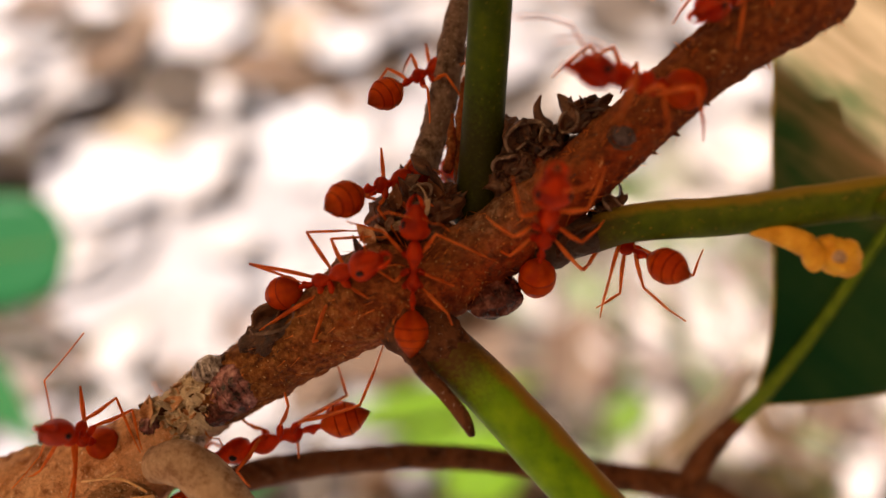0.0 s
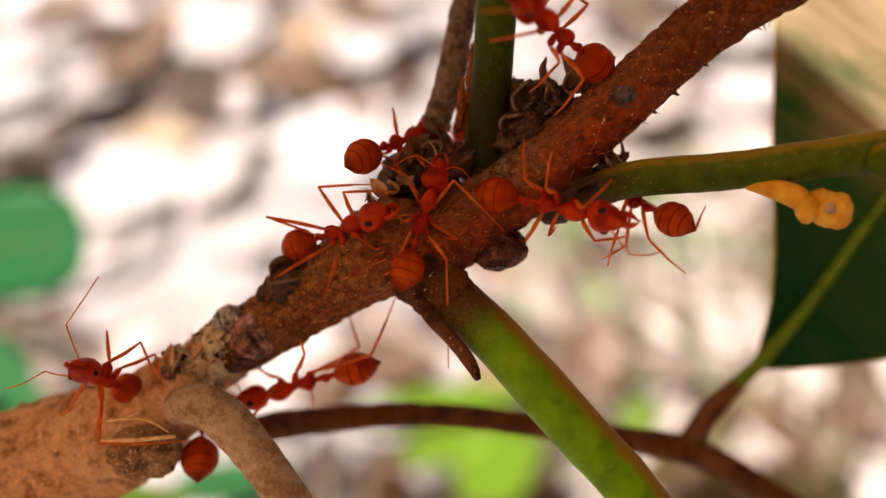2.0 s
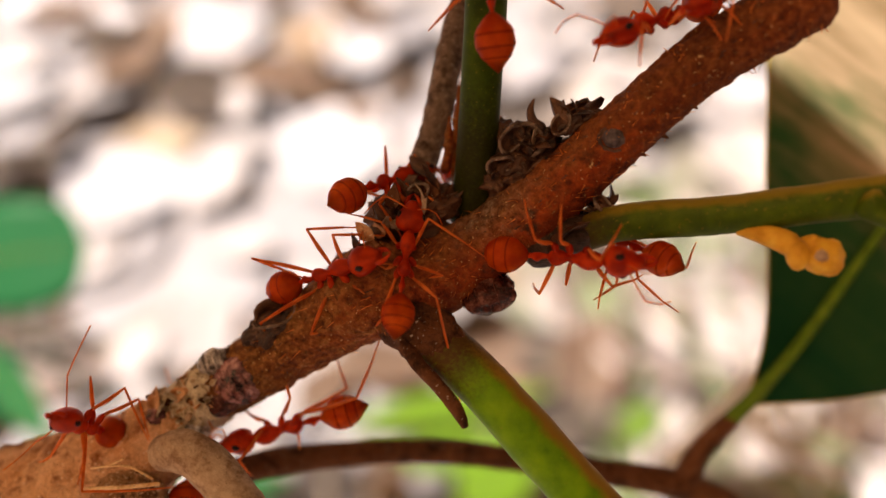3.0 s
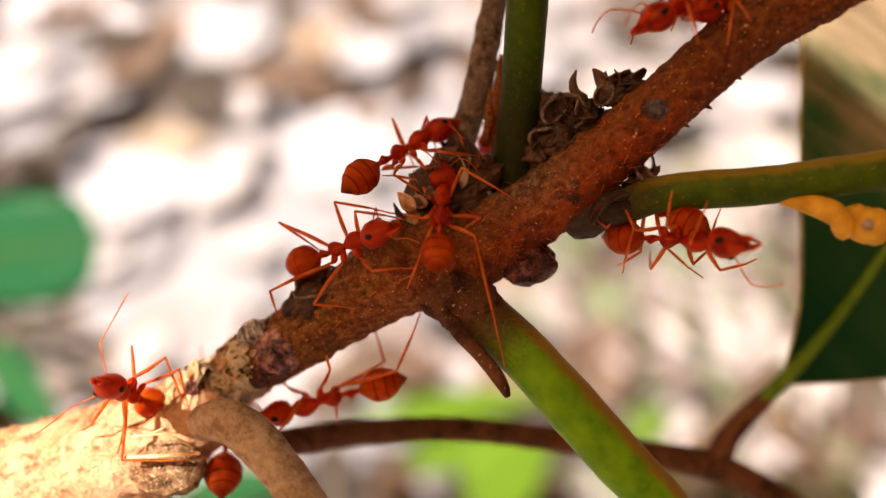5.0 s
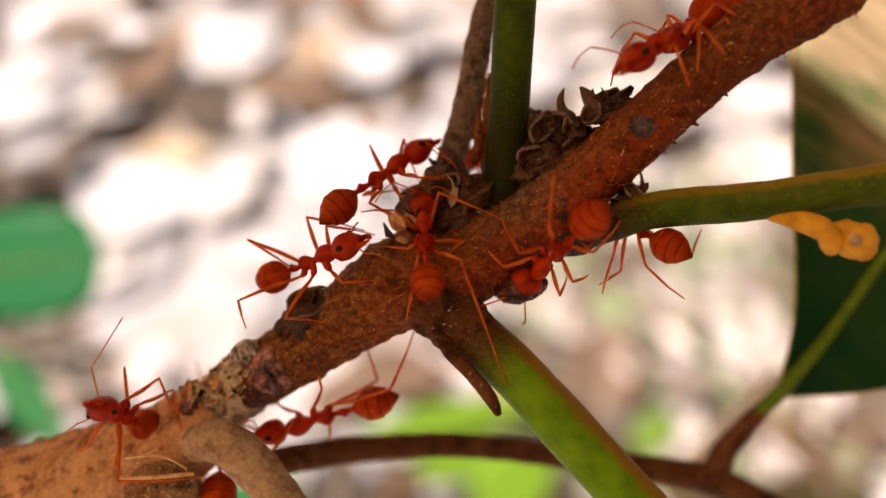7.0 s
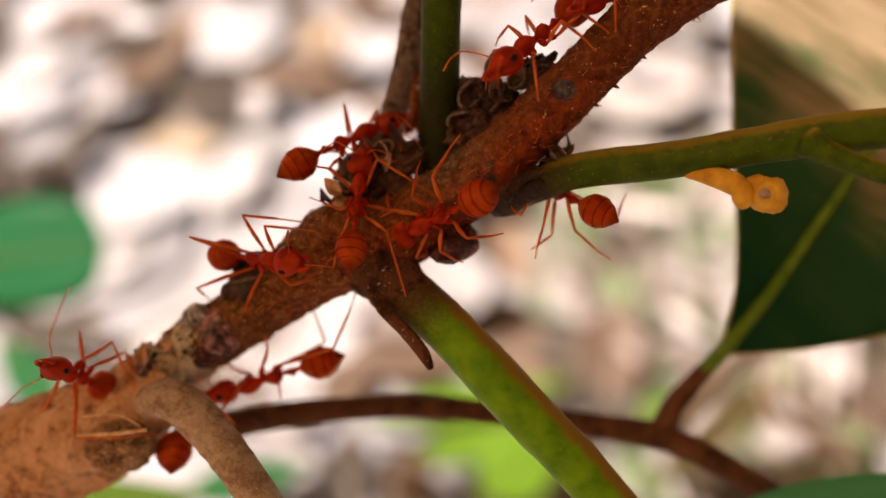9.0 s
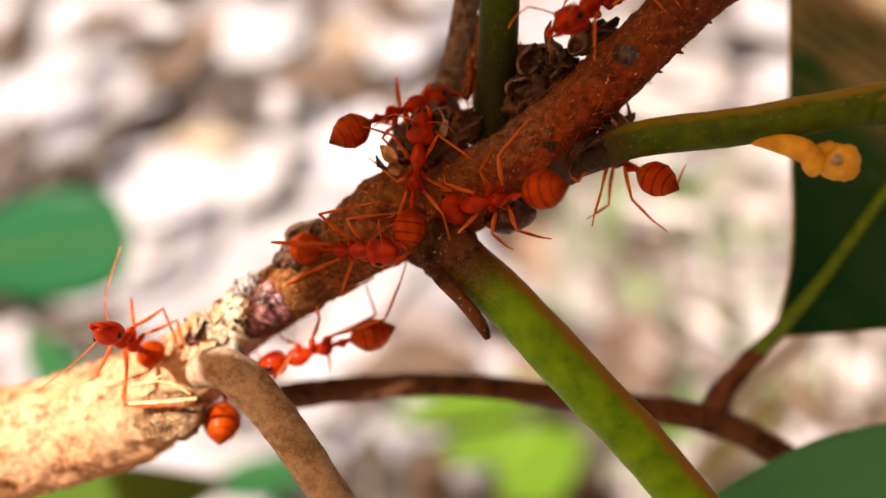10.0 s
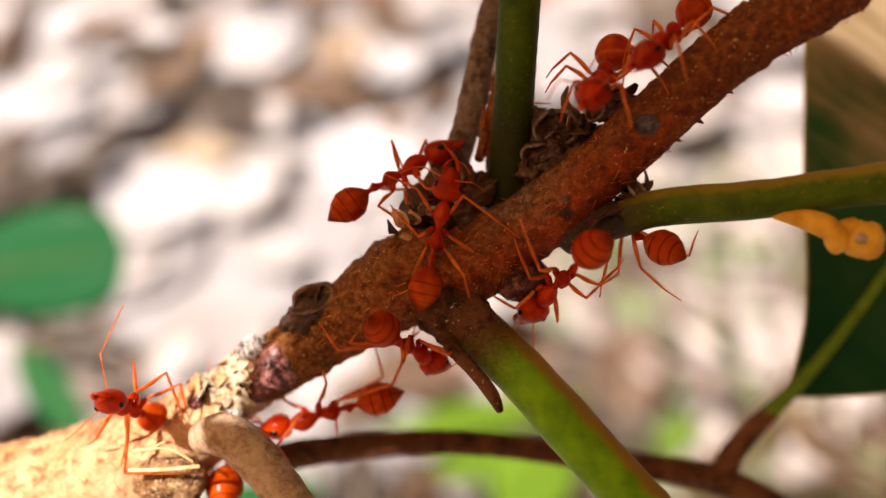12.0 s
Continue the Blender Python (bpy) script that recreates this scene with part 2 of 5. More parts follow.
BARK_GALL = bark_material("granular gall", (0.11, 0.045, 0.016), (0.42, 0.20, 0.08), (0.74, 0.48, 0.26), speck=(0.85, 0.66, 0.42), speck_at=0.6, bump=1.6)
BARK_GREY = bark_material("grey bark", (0.055, 0.03, 0.02), (0.18, 0.115, 0.085), (0.38, 0.28, 0.22), bump=0.9)
BARK_TWIG = bark_material("greyish brown bark", (0.24, 0.14, 0.08), (0.41, 0.285, 0.185), (0.56, 0.43, 0.31), bump=0.4)
BARK_DARK = bark_material("dark brown bark", (0.028, 0.009, 0.003), (0.10, 0.033, 0.010), (0.20, 0.08, 0.032), bump=0.6)
# darker copy of GREEN with the fork's shade painted into its foot
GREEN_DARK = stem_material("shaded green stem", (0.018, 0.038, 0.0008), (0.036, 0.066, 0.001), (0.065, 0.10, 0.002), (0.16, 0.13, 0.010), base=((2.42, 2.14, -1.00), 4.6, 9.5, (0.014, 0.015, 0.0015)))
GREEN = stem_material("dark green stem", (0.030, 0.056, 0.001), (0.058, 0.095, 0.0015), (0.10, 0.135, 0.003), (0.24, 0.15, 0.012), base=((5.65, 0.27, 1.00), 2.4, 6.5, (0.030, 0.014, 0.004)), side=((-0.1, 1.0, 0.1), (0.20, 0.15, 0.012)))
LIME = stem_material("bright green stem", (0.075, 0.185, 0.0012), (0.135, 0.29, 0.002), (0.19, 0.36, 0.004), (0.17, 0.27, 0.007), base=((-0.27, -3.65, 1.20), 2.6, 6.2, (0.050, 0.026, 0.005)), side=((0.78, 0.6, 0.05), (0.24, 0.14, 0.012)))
BUD = stem_material("yellow bud", (0.40, 0.18, 0.012), (0.62, 0.33, 0.03), (0.72, 0.45, 0.06), (0.55, 0.28, 0.03))
LEAF = leaf_material("dark leaf", (0.0025, 0.030, 0.012), (0.007, 0.050, 0.019), (0.03, 0.20, 0.04), ((0.20, 0.14, 0.075), (0.36, 0.27, 0.165), 0.40), gloss=0.55)
LEAF_LOW = leaf_material("blue-green leaf", (0.05, 0.22, 0.10), (0.08, 0.30, 0.15), (0.06, 0.22, 0.06), gloss=0.45)
LEAF_PLAIN = leaf_material("green leaf", (0.012, 0.06, 0.03), (0.022, 0.085, 0.042), (0.05, 0.16, 0.03))
RIB = stem_material("leaf rib", (0.06, 0.12, 0.006), (0.10, 0.18, 0.010), (0.15, 0.24, 0.016), (0.30, 0.24, 0.03))
LIT_EDGE = stem_material("leaf margin", (0.22, 0.17, 0.03), (0.36, 0.28, 0.06), (0.46, 0.38, 0.12), (0.30, 0.16, 0.03))
ANT_BODY = ant_material("ant horn", (0.19, 0.009, 0.001), (0.58, 0.050, 0.002), (1.0, 0.14, 0.006), 0.36)
ANT_GASTER = ant_material("ant gaster", (0.36, 0.032, 0.0015), (0.76, 0.15, 0.006), (1.0, 0.30, 0.012), 0.56, 0.36, True)
ANT_LEG = ant_material("ant leg", (0.36, 0.055, 0.008), (0.82, 0.26, 0.06), (1.0, 0.42, 0.10), 0.5, 0.36)
MEMBRANE = ant_material("ant membrane", (0.50, 0.16, 0.03), (0.75, 0.34, 0.09), (1.0, 0.5, 0.12), 0.55, 0.45)
EYE, nt, b, out = material("ant eye")
b.inputs["Base Color"].default_value, b.inputs["Roughness"].default_value = (0.012, 0.004, 0.002, 1), 0.3
b.inputs["Specular IOR Level"].default_value = 0.2
STRAW = bark_material("dry straw", (0.55, 0.30, 0.12), (0.80, 0.52, 0.26), (0.92, 0.74, 0.48), bump=0.2)
# near-black that paints the deep shade in the side stalk's hollow
HOLLOW_SHADE = bark_material("blackish hollow shade", (0.008, 0.004, 0.002), (0.028, 0.013, 0.006), (0.09, 0.045, 0.022), speck_at=0.72, bump=1.0)
SCAR = bark_material("scar tissue", (0.035, 0.025, 0.028), (0.085, 0.065, 0.07), (0.19, 0.15, 0.15), speck_at=0.75, bump=0.8)
FLAKE = bark_material("dry flake", (0.012, 0.004, 0.0015), (0.050, 0.018, 0.007), (0.20, 0.085, 0.038), speck=(0.45, 0.26, 0.13), speck_at=0.72)
for shiny in (FLAKE, HOLLOW_SHADE):  # horny scales glint
    shiny.node_tree.nodes["Principled BSDF"].inputs["Roughness"].default_value = 0.4
    shiny.node_tree.nodes["Principled BSDF"].inputs["Specular IOR Level"].default_value = 0.4


# ---------------------------------------------------------------- mesh helpers
def mesh_from(name, verts, faces, mat, smooth=True):
    me = bpy.data.meshes.new(name)
    me.from_pydata([tuple(v) for v in verts], [], faces)
    me.materials.append(mat)
    if smooth:
        me.shade_smooth()
    me.update()
    return me


def part(name, me, parent, label="", m=None):
    ob = new(name, me)
    ob.parent = parent
    if m is not None:
        ob.matrix_basis = m
    return tagged(ob, label) if label else ob


def spline(points, step):
    """Catmull-Rom through rows of numbers, resampled at about the given step of the first three."""
    p = [np.array(q, float) for q in points]
    p = [2 * p[0] - p[1], *p, 2 * p[-1] - p[-2]]
    rows = []
    for a, b_, c, d in zip(p, p[1:], p[2:], p[3:]):
        n = max(2, int(np.linalg.norm((c - b_)[:3]) / step))
        for k in range(n):
            s = k / n
            rows.append(0.5 * (2 * b_ + (c - a) * s + (2 * a - 5 * b_ + 4 * c - d) * s * s + (3 * b_ - a - 3 * c + d) * s ** 3))
    rows.append(p[-2])
    return rows


def tube_data(points, sides=20, step=0.35, lump=0.0, lump_size=1.0, seed=0.0):
    """A tapering tube round rows of x, y, z, radius, with closed, rounded ends and an uneven skin."""
    rows = spline(points, step)
    first, last = rows[0], rows[-1]
    way0, way1 = rows[1][:3] - first[:3], last[:3] - rows[-2][:3]
    way0, way1 = way0 / np.linalg.norm(way0), way1 / np.linalg.norm(way1)
    head = [np.r_[first[:3] - way0 * first[3] * 0.5, first[3] * 0.45], np.r_[first[:3] - way0 * first[3] * 0.3, first[3] * 0.8]]
    tail = [np.r_[last[:3] + way1 * last[3] * 0.3, last[3] * 0.8], np.r_[last[:3] + way1 * last[3] * 0.5, last[3] * 0.45]]
    rows = [*head, *rows, *tail]
    verts, faces = [], []
    side = None
    for i, row in enumerate(rows):
        a, c = rows[max(i - 1, 0)][:3], rows[min(i + 1, len(rows) - 1)][:3]
        way = Vector(c - a).normalized()
        if side is None:
            side = way.orthogonal().normalized()
        side = (side - way * side.dot(way)).normalized()
        up = way.cross(side)
        for k in range(sides):
            ang = 2 * math.pi * k / sides
            d = side * math.cos(ang) + up * math.sin(ang)
            r = row[3]
            if lump:
                q = (Vector(row[:3]) + d * r) / lump_size + Vector((seed, seed, seed))
                r *= 1 + lump * (noise.noise(q) + 0.5 * noise.noise(q * 2.7) + 0.35 * noise.noise(q * 5.3) + 0.22 * noise.noise(q * 11.0))
            verts.append(Vector(row[:3]) + d * r)
    n = len(rows)
    for i in range(n - 1):
        for k in range(sides):
            k2 = (k + 1) % sides
            faces.append((i * sides + k, i * sides + k2, (i + 1) * sides + k2, (i + 1) * sides + k))
    faces.append(tuple(reversed(range(sides))))
    faces.append(tuple(range((n - 1) * sides, n * sides)))
    return verts, faces


def tube(name, points, mat, **kw):
    return mesh_from(name, *tube_data(points, **kw), mat)


def joined(name, datas, mat):
    verts, faces = [], []
    for v, f in datas:
        faces += [tuple(i + len(verts) for i in q) for q in f]
        verts += list(v)
    return mesh_from(name, verts, faces, mat)


def turned(profile, sides=18, high=1.0, wide=1.0, lift=0.0):
    """A body turned round the x axis from rows of x, radius and, where given, the height of its axis; flattened to high and wide."""
    verts, faces = [], []
    for x, r, *raised in profile:
        for k in range(sides):
            a = 2 * math.pi * k / sides
            verts.append(Vector((x, wide * r * math.cos(a), high * r * math.sin(a) + (raised[0] if raised else lift))))
    n = len(profile)
    for i in range(n - 1):
        for k in range(sides):
            k2 = (k + 1) % sides
            faces.append((i * sides + k, i * sides + k2, (i + 1) * sides + k2, (i + 1) * sides + k))
    faces.append(tuple(reversed(range(sides))))
    faces.append(tuple(range((n - 1) * sides, n * sides)))
    return verts, faces


def blob(centre, radii, seed=0.0, rough=0.15, size=0.6, rings=10, sides=16, turn=None):
    """A lumpy closed ball."""
    verts, faces = [], []
    for i in range(rings + 1):
        th = math.pi * i / rings
        for k in range(sides):
            a = 2 * math.pi * k / sides
            d = Vector((math.sin(th) * math.cos(a), math.sin(th) * math.sin(a), math.cos(th)))
            q = d / size + Vector((seed, seed * 2, 0))
            d = d * (1 + rough * (noise.noise(q) + 0.5 * noise.noise(q * 2.3)))
            d = Vector((d.x * radii[0], d.y * radii[1], d.z * radii[2]))
            if turn is not None:
                d = turn @ d
            verts.append(Vector(centre) + d)
    for i in range(rings):
        for k in range(sides):
            k2 = (k + 1) % sides
            faces.append((i * sides + k, (i + 1) * sides + k, (i + 1) * sides + k2, i * sides + k2))
    return verts, faces


def blade_mesh(name, mat, left, right, thick, sag=0.0, fold=0.0, wave=0.0, seed=0.0, nu=40, nv=14):
    """A leaf blade along +x with its rib on the x axis, two skins and a rim. left, right: rows of the way along and
    the half's width there. UV runs along and across it."""
    ls, rs = spline([(a, w, 0) for a, w in left], 0.02 * left[-1][0]), spline([(a, w, 0) for a, w in right], 0.02 * left[-1][0])
    length = left[-1][0]
    lx, ly, rx, ry = [p[0] for p in ls], [p[1] for p in ls], [p[0] for p in rs], [p[1] for p in rs]
    verts, uvs, faces = [], [], []
    for layer in (0.5, -0.5):
        for i in range(nu + 1):
            u = (i / nu) ** 1.2
            wl, wr = np.interp(u * length, lx, ly), np.interp(u * length, rx, ry)
            for j in range(nv + 1):
                v = 2 * j / nv - 1
                y = v * (wl if v > 0 else wr)
                q = Vector((u * length, y, seed)) / (0.3 * length)
                z = -sag * u * u * length + fold * abs(y) + wave * length * noise.noise(q) + layer * thick
                verts.append((u * length, y, z))
                uvs.append((u, 0.5 + 0.5 * v))
    m = (nu + 1) * (nv + 1)
    for i in range(nu):
        for j in range(nv):
            q = (i * (nv + 1) + j, (i + 1) * (nv + 1) + j, (i + 1) * (nv + 1) + j + 1, i * (nv + 1) + j + 1)
            faces.append(q)
            faces.append(tuple(m + k for k in reversed(q)))
        for j in (0, nv):
            a, b_ = i * (nv + 1) + j, (i + 1) * (nv + 1) + j
            faces.append((a, m + a, m + b_, b_) if j == 0 else (a, b_, m + b_, m + a))
    me = mesh_from(name, verts, faces, mat)
    layer = me.uv_layers.new(name="UVMap")
    for loop in me.loops:
        layer.data[loop.index].uv = uvs[loop.vertex_index]
    return me


def plain_blade(name, mat, length, half, thick, **kw):
    rows = [(0, 0.04 * half), (0.12 * length, 0.5 * half), (0.35 * length, 0.97 * half), (0.6 * length, 0.9 * half), (0.85 * length, 0.42 * half), (length, 0.02 * half)]
    return blade_mesh(name, mat, rows, rows, thick, **kw)


def facing(at, ahead, normal):
    """A pose at a place with +x ahead and +z as near to normal as can be."""
    ahead = Vector(ahead).normalized()
    across = Vector(normal).cross(ahead).normalized()
    m = Matrix((ahead, across, ahead.cross(across))).transposed().to_4x4()
    m.translation = at
    return m


def thing(name, label, category, group="", kind="", m=None):
    ob = new(name)
    ob.empty_display_size = 0.5
    ob.matrix_basis = SHRUB if m is None else m
    return tagged(ob, label, category, group, kind)


def along(points, radii):
    return [(*p, r) for p, r in zip(points, radii)]


# ---------------------------------------------------------------- ground and what lies far behind
def ground_material():
    mat, nt, b, out = material("leaf mould")
    col = ramp(nt, noise_node(nt, 14, 6, 0.65), [(0.3, (0.05, 0.027, 0.017)), (0.5, (0.20, 0.125, 0.08)), (0.7, (0.33, 0.245, 0.18))])
    col = mixed(nt, ramp(nt, noise_node(nt, 3.2, 3), [(0.4, (0, 0, 0)), (0.65, (1, 1, 1))]), col, (0.24, 0.17, 0.125))
    nt.links.new(col, b.inputs["Base Color"])
    b.inputs["Roughness"].default_value = 0.9
    bumped(nt, b, noise_node(nt, 40, 5), 0.5, 0.01)
    return mat


def build_ground():
    verts, faces = [], []
    rows = [-40, -6, -1.5, *[k * 0.1 for k in range(-6, 31)], 5, 12, 60]
    cols = [-50, -8, -2.5, *[k * 0.1 for k in range(-15, 16)], 2.5, 8, 50]
    for y in rows:
        for x in cols:
            verts.append((x, y, 0.012 * noise.noise(Vector((x * 3, y * 3, 0)))))
    n = len(cols)
    for i in range(len(rows) - 1):
        for j in range(n - 1):
            faces.append((i * n + j, i * n + j + 1, (i + 1) * n + j + 1, (i + 1) * n + j))
    tagged(new("ground", mesh_from("ground", verts, faces, ground_material())), "forest soil strewn with dry leaf mould", "ground", kind="structure")


def litter_material(name, stops, base):
    mat, nt, b, out = material(name)
    geo = nt.nodes.new("ShaderNodeNewGeometry")
    col = ramp(nt, geo.outputs["Random Per Island"], stops)
    col = mixed(nt, 0.5, col, ramp(nt, noise_node(nt, 60, 4), [(0.3, (0.3, 0.24, 0.2)), (0.7, (0.74, 0.71, 0.69))]), "MULTIPLY")
    nt.links.new(mixed(nt, 0.2, col, base), b.inputs["Base Color"])
    b.inputs["Roughness"].default_value = 0.65
    return mat


def build_litter():
    pale = litter_material("pale litter", [(0.0, (0.16, 0.13, 0.12)), (0.08, (0.24, 0.215, 0.20)), (0.22, (0.29, 0.29, 0.325)), (0.7, (0.33, 0.345, 0.415)), (0.9, (0.40, 0.425, 0.51)), (1.0, (0.30, 0.23, 0.18))], (0.32, 0.33, 0.38))
    dull = litter_material("greyish litter", [(0.0, (0.028, 0.021, 0.017)), (0.26, (0.10, 0.082, 0.07)), (0.5, (0.165, 0.142, 0.13)), (0.72, (0.24, 0.218, 0.208)), (0.80, (0.15, 0.23, 0.11)), (0.86, (0.38, 0.37, 0.38)), (1.0, (0.50, 0.495, 0.52))], (0.15, 0.13, 0.12))
    for mat, label, count, low, high, tilt in ((pale, "bleached dry leaves strewn over the soil", 620, -1.0, 0.05, 13), (dull, "greyish brown dry leaves strewn over the soil", 520, 0.05, 1.0, 26)):
        verts, faces = [], []
        rng = random.Random(5) if high < 0.5 else random.Random(15)
        for k in range(count + 2800):
            if k == count:
                rng = random.Random(int(7 + 10 * high))
            y = -0.05 + 1.6 * rng.random() ** 1.3
            x = rng.uniform(low, high) * (0.45 + 0.5 * y)
            if k >= count:  # the rest of the forest floor round about
                turn, away = rng.uniform(0, 2 * math.pi), 3.0 * rng.random() ** 0.75
                x, y = away * math.cos(turn), 0.5 + away * math.sin(turn)
                if -0.05 < y < 1.55 and abs(x) < 0.45 + 0.5 * y:
                    continue
            size, half = rng.uniform(0.045, 0.11), rng.uniform(0.2, 0.42)
            m = Matrix.Translation((x, y, rng.uniform(0.004, 0.03))) @ pose(0, 0, 0, rng.uniform(-tilt, tilt), rng.uniform(-tilt, tilt), rng.uniform(0, 360))
            start = len(verts)
            curl = rng.uniform(-0.4, 0.5)
            for i in range(7):
                u = i / 6
                w = half * size * math.sin(math.pi * min(1, max(0.03, u ** 0.8))) * rng.uniform(0.8, 1.15)
                for v in (-1, 0, 1):
                    verts.append(m @ Vector(((u - 0.5) * size, v * w, curl * size * (u - 0.5) ** 2 + 0.15 * w * abs(v))))
            for i in range(6):
                for j in range(2):
                    a = start + i * 3 + j
                    faces.append((a, a + 3, a + 4, a + 1))
        tagged(new("leaf_litter", mesh_from("leaf_litter", verts, faces, mat)), label, "leaf litter", kind="stuff")


def build_blades():
    """Narrow dry and greenish blades, mostly lying one way."""
    rng = random.Random(23)
    mat = litter_material("narrow litter", [(0.0, (0.05, 0.032, 0.025)), (0.2, (0.15, 0.10, 0.08)), (0.36, (0.20, 0.165, 0.15)), (0.42, (0.07, 0.18, 0.03)), (0.64, (0.18, 0.29, 0.12)), (0.67, (0.46, 0.44, 0.45)), (1.0, (0.85, 0.83, 0.88))], (0.22, 0.18, 0.17))
    verts, faces = [], []
    for k in range(900):
        y = rng.uniform(0.110, 0.291)
        x = rng.uniform(0.065, 0.308)
        size, half = rng.uniform(0.014, 0.055), rng.uniform(0.03, 0.14)
        m = Matrix.Translation((x, y, rng.uniform(0.03, 0.085))) @ pose(0, 0, 0, rng.uniform(-40, 40), rng.uniform(-35, 35), rng.gauss(115, 32))
        start = len(verts)
        for i in range(5):
            w = half * size * math.sin(math.pi * (0.05 + 0.9 * i / 4))
            for v in (-1, 0, 1):
                verts.append(m @ Vector(((i / 4 - 0.5) * size, v * w, 0.2 * w * abs(v))))
        for i in range(4):
            for j in range(2):
                a = start + i * 3 + j
                faces.append((a, a + 3, a + 4, a + 1))
    tagged(new("leaf_litter", mesh_from("leaf_litter", verts, faces, mat)), "narrow dry and greenish blades strewn over the soil", "leaf litter", kind="stuff")


def build_crumbs():
    """Small curled scraps of bleached and brown leaf on the larger ones."""
    rng = random.Random(77)
    white = litter_material("bleached scraps", [(0.0, (0.30, 0.30, 0.325)), (0.5, (0.40, 0.41, 0.45)), (1.0, (0.50, 0.51, 0.56))], (0.38, 0.385, 0.42))
    brown = litter_material("brown scraps", [(0.0, (0.035, 0.024, 0.018)), (0.4, (0.13, 0.085, 0.06)), (0.75, (0.25, 0.18, 0.13)), (1.0, (0.34, 0.27, 0.20))], (0.14, 0.10, 0.075))
    for mat, label, count in ((white, "small bleached scraps of leaf on the litter", 90), (brown, "small brown scraps of leaf on the litter", 60)):
        verts, faces = [], []
        for _ in range(count):
            y = rng.uniform(0.12, 0.62)
            x = rng.uniform(-0.38, 0.03) if y < 0.36 else rng.uniform(-0.42, 0.34)
            if mat is brown and y < 0.39 and x > -0.27 and rng.random() < 0.92:
                continue
            size, half = rng.uniform(0.018, 0.055), rng.uniform(0.25, 0.48)
            m = Matrix.Translation((x, y, rng.uniform(0.052, 0.064))) @ pose(0, 0, 0, rng.uniform(-11, 11), rng.uniform(-11, 11), rng.uniform(0, 360))
            start, curl = len(verts), rng.uniform(-0.2, 0.4)
            for i in range(6):
                w = half * size * math.sin(math.pi * (0.06 + 0.88 * i / 5)) * rng.uniform(0.8, 1.2)
                for v in (-1, 0, 1):
                    verts.append(m @ Vector(((i / 5 - 0.5) * size, v * w, curl * size * (i / 5 - 0.5) ** 2 + 0.2 * w * abs(v))))
            for i in range(5):
                for j in range(2):
                    a = start + i * 3 + j
                    faces.append((a, a + 3, a + 4, a + 1))
        tagged(new("leaf_litter", mesh_from("leaf_litter", verts, faces, mat)), label, "leaf litter", kind="stuff")


def build_stalks():
    """Bleached dead stalks that lean over the litter."""
    mat = dry_material("bleached stalk", (0.58, 0.56, 0.52), (0.78, 0.76, 0.72))
    for foot, a, b_ in (((0.283, 0.305), (0.0476, 0.0325, 0.3159), (0.0306, 0.0176, 0.3164)), ((0.323, 0.350), (0.0671, 0.0575, 0.2847), (0.0684, 0.0277, 0.2858))):
        base = Vector((*foot, 0.02))
        stalk = thing("dry_stalk", "bleached dead stalk leaning over the leaf litter", "stalk", m=Matrix.Translation(base))
        part("stem", tube("stem", along([(0, 0, 0), Vector(a) - base, Vector(b_) - base], [0.0020, 0.0013, 0.0010]), mat, sides=8, step=0.004), stalk)


def build_grass():
    """Wide bleached grass blades that stand over the litter beyond the large leaf."""
    straw = dry_material("bleached grass", (0.30, 0.285, 0.24), (0.42, 0.40, 0.35))
    tan = dry_material("tan grass", (0.15, 0.115, 0.075), (0.23, 0.18, 0.125))
    green = dry_material("fading green grass", (0.16, 0.175, 0.085), (0.23, 0.245, 0.13))
    for label, mat, foot, low, high, half in (
            ("wide fading yellowish green grass blade", green, (0.010, 0.045), (0.0615, 0.0759, 0.150), (0.1235, 0.1192, 0.170), 0.0052),
            ("narrow bleached grass blade", straw, (0.045, 0.060), (0.0855, 0.0869, 0.155), (0.1213, 0.1139, 0.175), 0.0012),
            ("bent narrow bleached grass blade", straw, (0.150, 0.190), (0.1373, 0.1448, 0.150), (0.1311, 0.0781, 0.160), 0.0013),
            ("wide tan grass blade", tan, (0.130, 0.160), (0.1262, 0.1258, 0.140), (0.1340, 0.0844, 0.150), 0.0045),
            ("narrow tan grass blade", tan, (0.060, 0.060), (0.0973, 0.0914, 0.150), (0.1191, 0.1102, 0.160), 0.0012)):
        base = Vector((*foot, 0.0))
        grass = thing("grass", label + " over the leaf litter", "grass", m=Matrix.Translation(base))
        at, way = Vector(low) - base, Vector(high) - Vector(low)
        part("blade", plain_blade("blade", mat, way.length, half, 0.0004, sag=0.06, fold=0.25, wave=0.01, seed=half * 900, nu=18, nv=6), grass, "", facing(at, way, (0, -0.5, 0.87)))
        part("stalk", tube("stalk", along([(0, 0, 0), at * 0.55 + Vector((0, 0, 0.02)), at], [0.0009, 0.0007, 0.0005]), mat, sides=8, step=0.01), grass)


def dry_material(name, low, high):
    mat, nt, b, out = material(name)
    n = noise_node(nt, 22, 6, 0.6)
    nt.links.new(ramp(nt, n, [(0.3, low), (0.7, high)]), b.inputs["Base Color"])
    b.inputs["Roughness"].default_value = 0.65
    return mat


